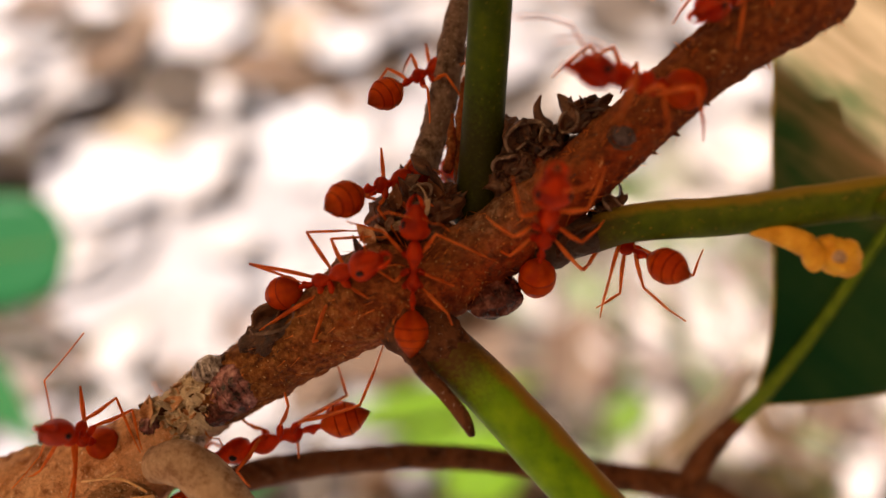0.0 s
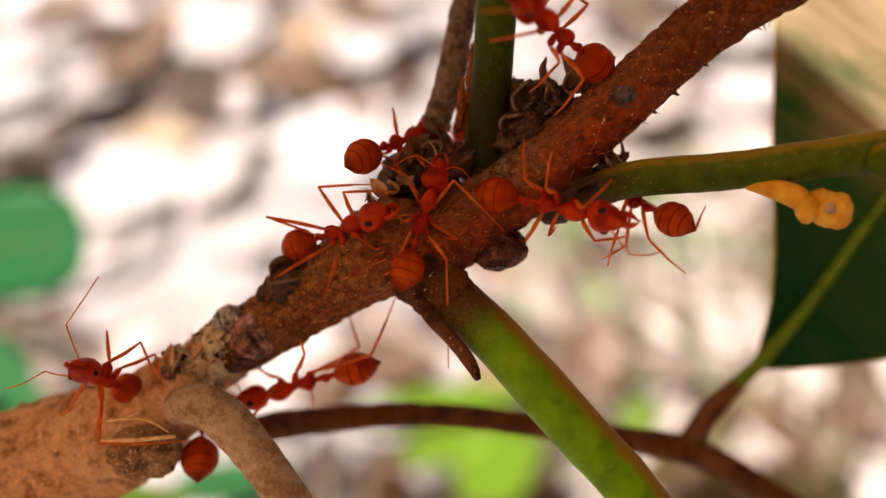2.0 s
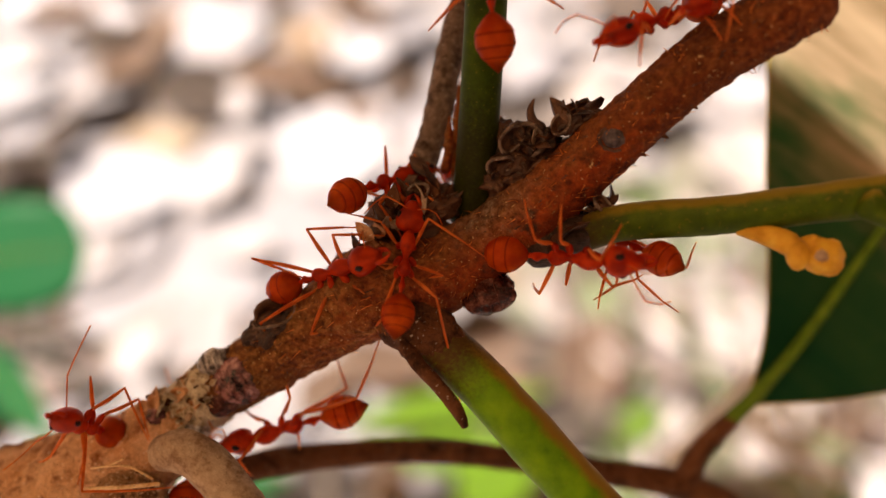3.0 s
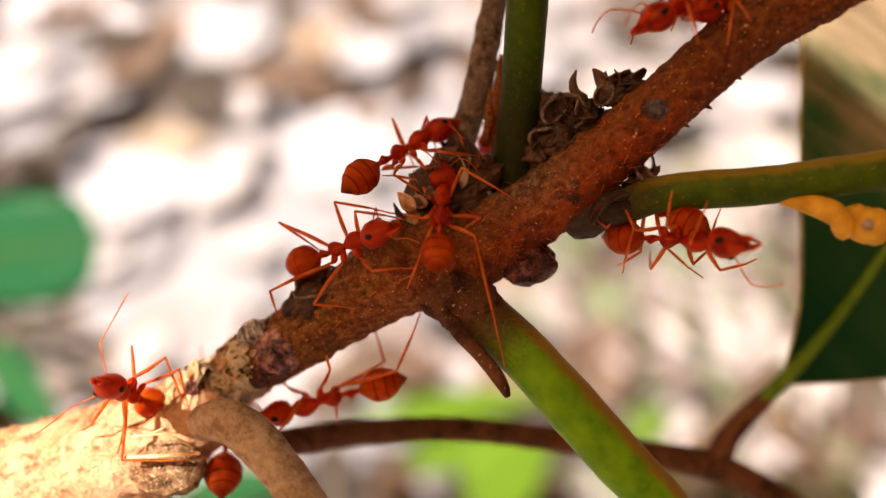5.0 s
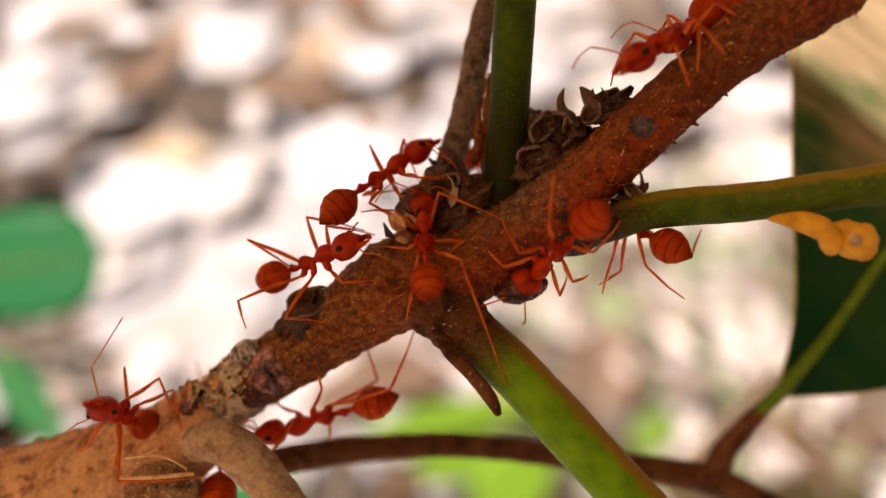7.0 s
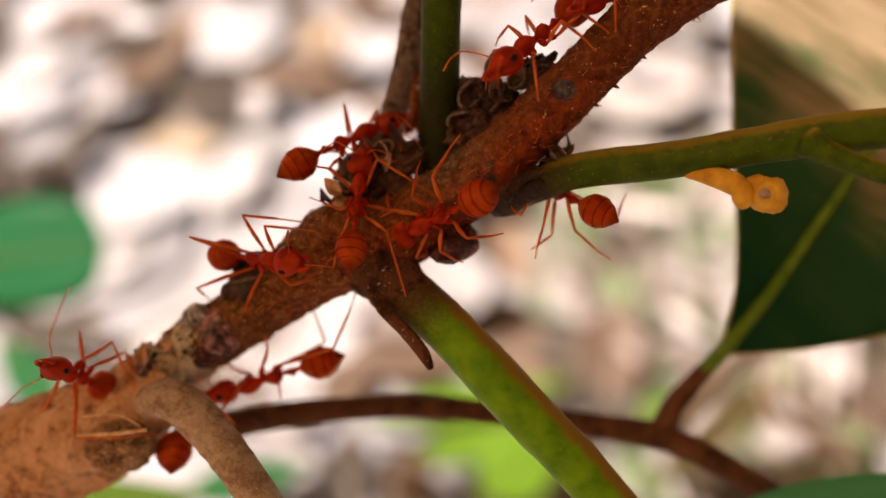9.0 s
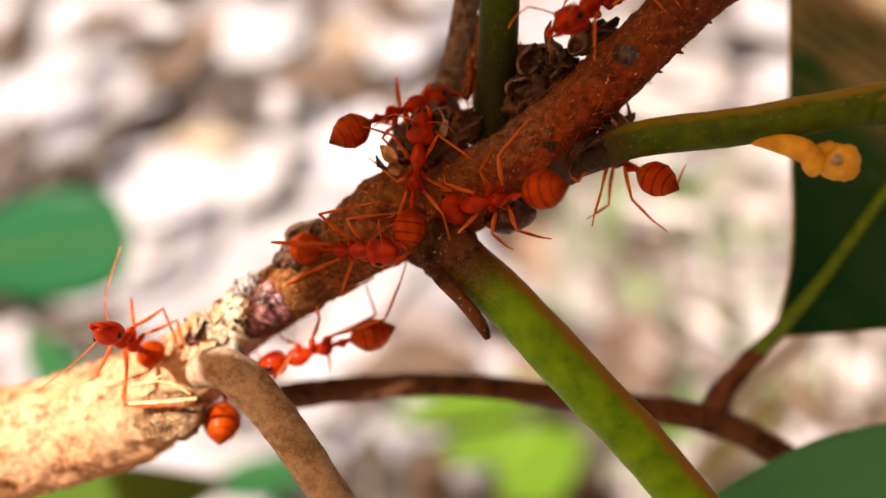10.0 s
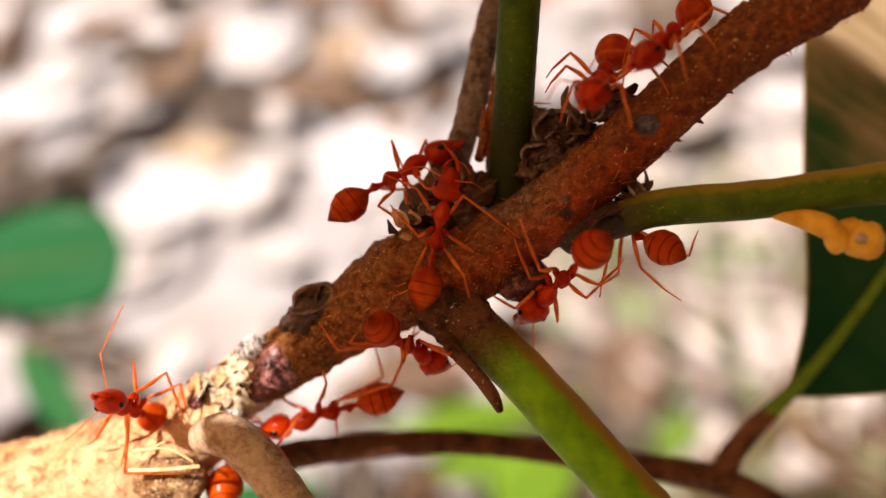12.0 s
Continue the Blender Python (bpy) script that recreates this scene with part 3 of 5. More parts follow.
def build_background():
    """Dry leaves on the soil and young plants behind the shrub."""
    tones = {"pale": dry_material("bleached leaf", (0.19, 0.193, 0.22), (0.30, 0.305, 0.342)), "tan": dry_material("tan leaf", (0.22, 0.175, 0.125), (0.32, 0.27, 0.21)),
             "brown": dry_material("brown leaf", (0.0553, 0.0316, 0.0198), (0.111, 0.0672, 0.0435)), "dark": dry_material("rotten leaf", (0.016, 0.012, 0.010), (0.045, 0.033, 0.028)), "cream": dry_material("cream leaf", (0.30, 0.285, 0.285), (0.37, 0.355, 0.36)), "white": dry_material("white bleached leaf", (0.37, 0.385, 0.44), (0.45, 0.47, 0.53)), "mauve": dry_material("mauve brown leaf", (0.16, 0.13, 0.125), (0.24, 0.205, 0.205)), "pink": dry_material("pinkish dry leaf", (0.15, 0.142, 0.12), (0.24, 0.232, 0.205))}
    # the leaves at x 0.167 and 0.084 stand in for sun patches
    pale = [((-0.111, 0.314), 0.17, 0.07, 30), ((-0.052, 0.282), 0.15, 0.06, 140), ((-0.149, 0.256), 0.14, 0.06, 80), ((-0.295, 0.431), 0.16, 0.06, 80), ((-0.099, 0.507), 0.14, 0.045, 20), ((-0.171, 0.514), 0.13, 0.05, 60), ((-0.025, 0.377), 0.14, 0.06, 100), ((-0.201, 0.291), 0.13, 0.05, 60), ((-0.213, 0.471), 0.10, 0.03, 75), ((-0.108, 0.406), 0.11, 0.04, 20), ((-0.065, 0.500), 0.12, 0.04, 60), ((-0.123, 0.314), 0.08, 0.03, 150), ((-0.072, 0.360), 0.07, 0.03, 80), ((-0.293, 0.464), 0.15, 0.05, 20), ((-0.038, 0.522), 0.16, 0.05, 20), ((0.185, 0.377), 0.10, 0.04, 70), ((0.167, 0.235), 0.075, 0.034, 60), ((0.084, 0.251), 0.05, 0.022, 95), ((0.157, 0.201), 0.08, 0.008, 50), ((0.077, 0.499), 0.16, 0.05, 60), ((0.205, 0.451), 0.10, 0.04, 40), ((-0.077, 0.147), 0.05, 0.014, 90), ((0.181, 0.169), 0.05, 0.012, 70)]
    pink = [((-0.098, 0.507), 0.10, 0.03, 120), ((-0.138, 0.210), 0.08, 0.02, 10), ((0.071, 0.264), 0.07, 0.03, 50), ((0.136, 0.260), 0.08, 0.02, 110), ((0.103, 0.213), 0.06, 0.02, 20), ((0.187, 0.148), 0.06, 0.012, 60), ((0.188, 0.133), 0.05, 0.012, 40)]
    brown = [((-0.102, 0.402), 0.07, 0.018, -5), ((-0.27, 0.475), 0.05, 0.016, 20), ((-0.090, 0.394), 0.075, 0.011, -8), ((-0.023, 0.180), 0.06, 0.014, 0), ((0.077, 0.180), 0.05, 0.02, 80), ((0.193, 0.147), 0.06, 0.01, 50), ((-0.053, 0.168), 0.04, 0.012, 60), ((-0.021, 0.119), 0.03, 0.01, 80), ((0.032, 0.183), 0.035, 0.01, 20)]
    # the last two are put in for dark gaps between the grass blades
    dark = [((-0.154, 0.396), 0.072, 0.031, 6), ((-0.300, 0.325), 0.09, 0.030, 80), ((-0.236, 0.352), 0.058, 0.011, 78), ((-0.233, 0.452), 0.045, 0.013, 40), ((-0.226, 0.453), 0.055, 0.013, 60), ((-0.234, 0.341), 0.05, 0.010, 80), ((-0.267, 0.319), 0.03, 0.018, 80), ((-0.210, 0.204), 0.06, 0.012, 10), ((0.060, 0.145), 0.035, 0.016, 30), ((0.088, 0.200), 0.03, 0.008, 75), ((-0.031, 0.120), 0.03, 0.008, 100), ((-0.049, 0.124), 0.05, 0.012, 95), ((0.138, 0.131), 0.02, 0.006, 40), ((0.184, 0.159), 0.04, 0.009, 95)]
    mauve = [((-0.090, 0.194), 0.085, 0.03, 12), ((-0.031, 0.199), 0.08, 0.026, -14), ((-0.190, 0.199), 0.09, 0.014, 20), ((0.125, 0.236), 0.06, 0.014, 110), ((0.171, 0.228), 0.06, 0.010, 100)]
    tan = [((-0.180, 0.360), 0.068, 0.024, 12)]
    white = [((-0.1547, 0.4773), 0.08, 0.03, 40), ((-0.188, 0.318), 0.09, 0.036, 20), ((-0.062, 0.352), 0.09, 0.036, 70), ((-0.055, 0.460), 0.06, 0.026, 60), ((-0.300, 0.426), 0.085, 0.036, 70), ((-0.250, 0.478), 0.075, 0.03, 15), ((-0.305, 0.512), 0.08, 0.032, 40), ((0.220, 0.418), 0.07, 0.028, 80), ((0.228, 0.487), 0.08, 0.03, 30)]
    # the last two paint sun patches on the litter as leaves
    cream = [((0.140, 0.411), 0.11, 0.036, 10), ((0.118, 0.345), 0.06, 0.02, 60), ((0.122, 0.175), 0.062, 0.004, 50), ((0.186, 0.150), 0.060, 0.006, -52), ((0.161, 0.168), 0.050, 0.0035, 43), ((0.176, 0.158), 0.058, 0.005, -65), ((0.133, 0.253), 0.045, 0.004, 80), ((0.20, 0.345), 0.075, 0.03, 90), ((0.138, 0.208), 0.066, 0.028, 75), ((0.069, 0.232), 0.045, 0.018, 85)]
    for tone, word, rows in (("pale", "bleached", pale), ("pink", "pinkish brown", pink), ("brown", "brown", brown), ("dark", "dark rotten", dark), ("tan", "tan", tan), ("white", "white sun-bleached", white), ("cream", "cream sun-bleached and sunlit", cream), ("mauve", "mauve brown", mauve)):
        for (x, y), length, half, turn in rows:
            rng = random.Random(int(1e4 * (x + 3 * y)))
            m = Matrix.Translation((x, y, 0.045 if length > 0.125 else 0.018 if tone == "pale" else 0.055 if tone in ("white", "cream") else 0.075 if tone == "brown" else 0.07 if tone == "dark" else 0.05)) @ pose(0, 0, 0, 0, 0, turn) @ pose(0, 0, 0, rng.uniform(-7, 7), rng.uniform(-7, 7), 0) @ Matrix.Translation((-length / 2, 0, 0))
            flat = 0.2 if length > 0.125 else 1
            sag, fold = rng.uniform(-0.15, 0.25) * flat, rng.uniform(0, 0.3) * flat
            leaf = new("dry_leaf", plain_blade("dry_leaf", tones[tone], length, half, 0.0008, sag=sag, fold=fold, wave=0.03, seed=x * 9, nu=14, nv=6))
            leaf.matrix_basis = m
            spine = [(u * length, 0, -sag * u * u * length + 0.03 * length * noise.noise(Vector((u * length, 0, x * 9)) / (0.3 * length)) + 0.0006) for u in [k / 8 for k in range(9)]]
            part("midrib", tube("midrib", along(spine, [0.0012, 0.0012, 0.0011, 0.001, 0.0009, 0.0008, 0.0007, 0.0005, 0.0003]), tones["tan"], sides=6, step=0.02), leaf)
            tagged(leaf, word + " dry leaf lying on the forest soil", "leaf", "dry leaves on the ground")
    teal = leaf_material("young leaf", (0.008, 0.075, 0.028), (0.016, 0.115, 0.042), (0.03, 0.16, 0.04), unit=0.03)
    lime = leaf_material("lime leaf", (0.075, 0.18, 0.012), (0.14, 0.26, 0.022), (0.17, 0.31, 0.025), unit=0.03)
    olive = leaf_material("olive leaf", (0.05, 0.10, 0.015), (0.09, 0.15, 0.02), (0.12, 0.2, 0.03), unit=0.03)
    stalk = stem_material("seedling stalk", (0.05, 0.09, 0.02), (0.08, 0.13, 0.03), (0.1, 0.16, 0.04), (0.1, 0.1, 0.03))
    for label, mat, foot, leaves in (
            ("seedling with one broad green leaf", teal, (-0.20, 0.20), [((-0.1208, 0.0861, 0.2695), (-0.0790, 0.0859, 0.2775), 0.0125)]),
            ("slender green seedling leaning over the litter", teal, (-0.14, 0.16), [((-0.1225, 0.0898, 0.2334), (-0.0939, 0.0600, 0.2345), 0.006)]),
            ("lime green herb with spreading leaves", lime, (0.005, 0.155), [((-0.0432, 0.1477, 0.0731), (0.0569, 0.1588, 0.0825), 0.008), ((0.0087, 0.1076, 0.0787), (0.0475, 0.1262, 0.0942), 0.016), ((-0.0221, 0.1336, 0.0613), (0.0464, 0.1416, 0.0681), 0.009)]),
            ("small yellowish green herb", lime, (0.121, 0.155), [((0.0807, 0.1396, 0.0664), (0.1070, 0.1517, 0.0765), 0.010), ((0.1255, 0.1275, 0.0562), (0.1492, 0.1396, 0.0664), 0.008)]),
            ("olive green seedling leaf below the pale branch", olive, (-0.228, 0.121), [((-0.0657, 0.0080, 0.3084), (-0.0323, 0.0116, 0.3114), 0.0055)]),
            ("green seedling low under the branch", teal, (-0.113, 0.130), [((-0.0660, 0.0485, 0.2249), (-0.0341, 0.0485, 0.2379), 0.005)])):
        herb = thing("seedling", label, "plant", m=Matrix.Translation((*foot, 0.0)))
        for at, way, half in leaves:
            at, way = Vector(at) - Vector((*foot, 0)), Vector(way) - Vector(at)
            if half > 0.012 and mat is teal:  # the broad leaf ends bluntly
                rows = [(u * way.length, w * half) for u, w in ((0, 0.1), (0.2, 0.7), (0.5, 1.0), (0.75, 1.0), (0.9, 0.82), (0.97, 0.5), (1.0, 0.06))]
                me = blade_mesh("leaf", mat, rows, rows, 0.0006, sag=0.1, wave=0.01, nu=24, nv=8)
            else:
                me = plain_blade("leaf", mat, way.length, half, 0.0006, sag=0.1, wave=0.01, nu=16, nv=8)
            part("leaf", me, herb, "", facing(at, way, (0, -0.6, 0.8)))
            rib = [(u * way.length, 0, 0.0005 - 0.1 * u * u * way.length + 0.01 * way.length * noise.noise(Vector((u * way.length, 0, 0)) / (0.3 * way.length))) for u in (0, 0.25, 0.5, 0.75, 0.96)]
            part("midrib", tube("midrib", along(rib, [0.0007, 0.0006, 0.0005, 0.0004, 0.0002]), stalk, sides=6, step=0.004), herb, "", facing(at, way, (0, -0.6, 0.8)))
            part("stalk", tube("stalk", along([(0, 0, 0), at * 0.6 + Vector((0, 0.01, 0)), at], [0.0016, 0.0013, 0.001]), stalk, sides=8, step=0.01), herb)


# ---------------------------------------------------------------- the shrub
BRANCH = along([(18.36, 12.39, 5.00), (16.66, 11.52, 4.60), (13.97, 9.83, 3.80), (11.44, 7.78, 3.00), (8.94, 5.49, 2.20), (5.92, 2.83, 1.20), (2.57, 0.33, 0.60), (-0.12, -1.17, 0.30), (-2.85, -1.79, 0.00), (-5.64, -3.49, -0.50), (-8.87, -5.65, -1.30), (-11.86, -7.42, -2.00), (-14.91, -9.45, -2.60), (-17.31, -10.83, -3.00)],
               [1.55, 1.6, 1.5, 1.5, 1.55, 1.7, 1.9, 2.2, 2.6, 2.1, 1.85, 1.7, 1.5, 1.2])
OLD_BRANCH = along([(-12.42, -7.95, -2.30), (-15.1, -10.2, -2.70), (-18.94, -12.75, -3.50), (-23.58, -14.40, -3.90), (-29.57, -15.8, -4.1), (-40.06, -18.4, -5.40), (-62.0, -40.0, -14.0), (-100.0, -150.0, -110.0), (-110.0, -245.0, -291.0)],
                   [1.35, 2.25, 3.2, 3.35, 3.35, 3.3, 3.3, 3.6, 5.0])


def build_shrub():
    shrub = thing("shrub", "red-barked shrub branch forking into green leaf stalks", "shrub")
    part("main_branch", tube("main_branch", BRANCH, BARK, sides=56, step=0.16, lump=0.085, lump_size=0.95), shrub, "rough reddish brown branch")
    part("branch_bark", tube("branch_bark", along([(-10.7, -6.74, -1.70), (-11.4, -7.14, -1.86), (-12.1, -7.58, -2.00), (-13.03, -8.19, -2.20), (-14.56, -9.20, -2.50)], [1.4, 1.74, 1.80, 1.74, 1.55]), BARK_MID, sides=48, step=0.16, lump=0.13, lump_size=0.8, seed=4), shrub, "lighter flaking bark")
    part("old_branch", tube("old_branch", OLD_BRANCH, BARK_PALE, sides=44, step=0.22, lump=0.10, lump_size=0.9, seed=2), shrub, "pale older branch")
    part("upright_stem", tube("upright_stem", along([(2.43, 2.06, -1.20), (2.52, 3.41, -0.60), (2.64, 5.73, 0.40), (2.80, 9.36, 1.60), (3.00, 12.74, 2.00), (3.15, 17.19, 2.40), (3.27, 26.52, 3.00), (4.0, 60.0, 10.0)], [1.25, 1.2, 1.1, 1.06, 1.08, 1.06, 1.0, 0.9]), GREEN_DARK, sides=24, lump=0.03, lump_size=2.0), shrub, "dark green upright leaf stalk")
    part("grey_twig", tube("grey_twig", along([(-2.15, 0.34, -1.20), (-1.13, 2.85, -1.50), (-0.19, 5.40, -1.80), (0.76, 8.75, -2.00), (1.40, 12.14, -2.20), (2.50, 16.03, -2.40), (3.74, 20.69, -2.80), (5.77, 28.22, -3.50)], [0.9, 0.85, 0.8, 0.8, 0.75, 0.72, 0.7, 0.6]), BARK_GREY, sides=18, lump=0.12, lump_size=0.7, seed=3), shrub, "weathered grey side twig")
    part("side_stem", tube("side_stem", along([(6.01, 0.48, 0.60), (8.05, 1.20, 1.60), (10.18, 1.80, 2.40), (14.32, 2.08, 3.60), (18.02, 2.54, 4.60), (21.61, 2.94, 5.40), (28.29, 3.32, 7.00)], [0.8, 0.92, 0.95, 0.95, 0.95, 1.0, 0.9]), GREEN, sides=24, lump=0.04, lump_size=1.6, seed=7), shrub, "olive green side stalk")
    # dark sleeve added for the deep shade between branch and side stalk
    part("side_collar", tube("side_collar", along([(5.5, 0.4, 0.9), (6.5, 0.86, 1.2), (7.4, 1.1, 1.5), (8.2, 1.3, 1.75)], [1.1, 1.08, 1.0, 0.9]), HOLLOW_SHADE, sides=30, lump=0.16, lump_size=0.7, seed=25, step=0.2), shrub, "blackish sleeve added as the deep shade of the hollow")
    part("side_twig", tube("side_twig", along([(20.4, 2.55, 5.90), (21.2, 2.0, 6.10), (22.9, 1.2, 6.40), (25.4, 0.2, 6.80), (28.5, -1.1, 7.2)], [0.8, 0.58, 0.5, 0.48, 0.45]), GREEN, sides=14, lump=0.1, seed=9), shrub, "short olive twig")
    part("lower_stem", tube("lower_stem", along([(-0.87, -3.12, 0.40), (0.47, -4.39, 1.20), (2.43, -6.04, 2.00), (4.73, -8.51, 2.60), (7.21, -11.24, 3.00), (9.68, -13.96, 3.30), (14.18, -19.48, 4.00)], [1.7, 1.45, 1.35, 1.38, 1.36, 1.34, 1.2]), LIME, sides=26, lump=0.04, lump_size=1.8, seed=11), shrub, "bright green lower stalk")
    part("lower_collar", tube("lower_collar", along([(-1.17, -2.81, 0.60), (0.03, -3.95, 1.20), (0.82, -4.56, 1.50), (1.34, -5.09, 1.70)], [1.95, 1.6, 1.38, 1.15]), BARK_DARK, sides=36, lump=0.13, lump_size=0.8, seed=13, step=0.2), shrub, "dark corky collar")
    part("thorn", tube("thorn", along([(-1.42, -3.87, 2.00), (-0.54, -5.24, 2.60), (0.68, -6.51, 3.00), (1.51, -7.60, 3.20), (1.85, -8.31, 3.30)], [0.35, 0.38, 0.36, 0.36, 0.2]), BARK_DARK, sides=12, lump=0.15, lump_size=0.5, seed=15), shrub, "dark pointed stipule")
    part("thin_twig", tube("thin_twig", along([(-12.03, -13.39, -6.60), (-10.45, -13.18, -7.40), (-6.75, -13.05, -9.00), (-0.90, -13.01, -10.00), (5.16, -13.73, -10.80), (12.08, -14.87, -11.20), (17.30, -15.88, -11.40), (21.41, -17.87, -11.60), (27.77, -22.07, -12.00)], [0.92, 0.9, 0.85, 0.82, 0.82, 0.9, 1.0, 0.95, 0.9]), BARK_DARK, sides=18, lump=0.06, lump_size=1.4, seed=17), shrub, "thin smooth brown twig")
    part("front_twig", tube("front_twig", along([(-14.02, -10.38, 0.30), (-12.93, -9.99, 1.20), (-11.55, -10.31, 1.90), (-10.04, -11.53, 2.50), (-8.21, -13.61, 3.10), (-5.60, -17.01, 4.00)], [0.95, 1.1, 1.15, 1.12, 1.05, 0.95]), BARK_TWIG, sides=22, lump=0.08, lump_size=1.0, seed=19), shrub, "curved greyish brown twig")
    part("gall", joined("gall", [blob((-16.15, -12.95, -0.45), (2.0, 1.5, 1.2), 4, 0.14, 0.26, 30, 46)], BARK_GALL), shrub, "rounded pale gall")
    part("leaf_stalk", tube("leaf_stalk", along([(17.15, -15.74, -11.30), (18.13, -13.43, -10.80), (19.73, -11.29, -10.20), (21.36, -9.27, -9.40), (24.51, -5.41, -9.20), (28.86, 0.63, -9.20), (34.58, 8.54, -9.40), (41.71, 18.72, -10.00)], [0.75, 0.66, 0.56, 0.48, 0.38, 0.33, 0.29, 0.2]), RIB, sides=14, lump=0.05), shrub, "olive leaf stalk and rib")
    part("leaf_stalk_base", tube("leaf_stalk_base", along([(17.15, -15.89, -11.30), (17.59, -14.51, -11.00), (18.13, -13.43, -10.80), (19.09, -12.15, -10.50), (20.1, -10.85, -10.05), (20.7, -10.1, -9.75)], [0.95, 0.86, 0.78, 0.68, 0.56, 0.42]), BARK_DARK, sides=16, lump=0.08, step=0.2), shrub, "brown base of the leaf stalk")
    # the large leaf hangs on the stalk, its rib towards the upper right
    a, b_ = Vector((21.29, -9.70, -9.70)), Vector((41.95, 18.83, -10.30))
    ahead = (b_ - a).normalized()
    m = facing(a, ahead, (0, 0, 1))
    left = [(0, 0.3), (3.4, 1.6), (7, 3.85), (15.3, 9.8), (25, 15.4), (42, 19), (60, 11), (70, 0.3)]
    right = [(0, 0.3), (2.1, 3.0), (5, 6.2), (10, 10.5), (20, 16), (38, 18), (58, 11), (70, 0.3)]
    blade = part("leaf_blade", blade_mesh("leaf_blade", LEAF, left, right, 0.25, wave=0.006), shrub, "broad dark green leaf with a sunlit sheen painted tan at its tip", m)
    # thin straw-coloured tubes paint the lit thickness of the leaf's edge
    for rows, sign in ((left, 1), (right, -1)):
        line = [(p[0], sign * p[1], 0.42 * noise.noise(Vector((p[0], sign * p[1], 0)) / 21), 0.12) for p in spline([(x, w, 0) for x, w in rows], 2.0)]
        part("leaf_margin", tube("leaf_margin", line, LIT_EDGE, sides=8, step=0.8), blade, "pale yellowish tube for the lit edge of the leaf")
    # bud
    bud = part("bud_stalk", tube("bud_stalk", along([(15.18, 1.40, 3.90), (16.30, 1.11, 4.50), (17.20, 0.70, 4.90), (17.56, 0.24, 5.00)], [0.3, 0.5, 0.6, 0.45]), BUD, sides=14, lump=0.1), shrub, "yellow bud stalk")
    part("bud", joined("bud", [blob((17.49, 0.16, 5.20), (0.55, 0.75, 0.6), 2, 0.08)], BUD), bud)
    part("bud", joined("bud", [blob((18.72, 0.08, 5.20), (0.95, 0.9, 0.9), 6, 0.22, 0.5, 16, 22)], BUD), bud)
    part("bud", joined("bud", [blob((18.20, 0.56, 4.90), (0.6, 0.55, 0.6), 9, 0.2, 0.5, 12, 18)], BUD), bud)
    part("bud_scar", joined("bud_scar", [blob((18.22, 0.13, 6.05), (0.32, 0.28, 0.12), 3, 0.3)], BARK_TWIG), bud, "brown bud scar")
    scar = part("stub", joined("stub", [blob((9.2, 5.85, 3.62), (0.68, 0.52, 0.42), 8, 0.12, 0.5, 14, 20)], SCAR), shrub, "dark healed twig scar")
    part("scar_rim", tube("scar_rim", along([(9.2 + 0.74 * math.cos(a), 5.85 + 0.6 * math.sin(a), 3.6) for a in [k * math.pi / 5 for k in range(11)]], [0.14] * 11), FLAKE, sides=8, step=0.2, lump=0.3, lump_size=0.4), scar)
    return shrub


def build_canopy(shrub):
    """Unseen leaves added between the shrub and the sun to shade it."""
    sunward = (SHRUB_TURN.to_3x3().transposed() @ SUN_WAY).normalized()
    part("upper_twig", tube("upper_twig", along([(4.0, 58.0, 9.6), (3.0, 78.0, 24.0), (-12.0, 102.0, 60.0), (-38.0, 122.0, 96.0), (-60.0, 128.0, 118.0)], [0.9, 0.9, 0.8, 0.7, 0.5]), BARK_DARK, sides=10, step=1.5), shrub)
    up = Vector((0, 1, 0))
    up = (up - sunward * up.dot(sunward)).normalized()
    side = up.cross(sunward)
    if side.x < 0:
        side = -side

    def spot(x, y, high):
        """A place that far from the fork across the sun's way, and that high towards the sun."""
        return side * x + up * y + sunward * high
    leaves = []
    for x, y, high, length, half, lean in CANOPY:
        ahead = (-up * math.cos(radians(lean)) + side * math.sin(radians(lean))).normalized()
        at = spot(x, y, high) - ahead * length * 0.5
        twig = min(((3.0, 78.0, 24.0), (-12.0, 102.0, 60.0), (-38.0, 122.0, 96.0), (-60.0, 128.0, 118.0)), key=lambda q: (Vector(q) - at).length)
        part("upper_leaf_stalk", tube("upper_leaf_stalk", along([twig, Vector(twig).lerp(at, 0.5) + Vector((0, 3, 2)), at], [0.45, 0.4, 0.35]), BARK_DARK, sides=8, step=2.0), shrub)
        leaves.append(part("upper_leaf", plain_blade("upper_leaf", LEAF_PLAIN, length, half, 0.3, wave=0.004, seed=x), shrub, "", facing(at, ahead, sunward)))
    return leaves, side, up


# x across, y up and height towards the sun from the fork; length, half width, lean; the first one sways
# the last, unseen like the rest, only shades the front twig
CANOPY = [(-27.0, -6.0, 120.0, 96.0, 24.0, 4.0), (17.0, -16.0, 128.0, 86.0, 26.5, 19.0), (4.0, 56.0, 140.0, 80.0, 24.0, 70.0), (-34.0, 46.0, 146.0, 84.0, 28.0, -50.0), (-3.2, -16.4, 60.0, 18.0, 3.0, 60.6)]


def build_low_leaf(shrub):
    """A leaf under the thin twig that the wind lifts."""
    a, b_ = Vector((11.83, -25.44, -5.50)), Vector((46.71, -20.48, -5.50))
    return part("low_leaf", plain_blade("low_leaf", LEAF_LOW, (b_ - a).length, 5.2, 0.25, wave=0.005), shrub, "smooth blue-green leaf", facing(a, b_ - a, (0, 0.15, 1)))


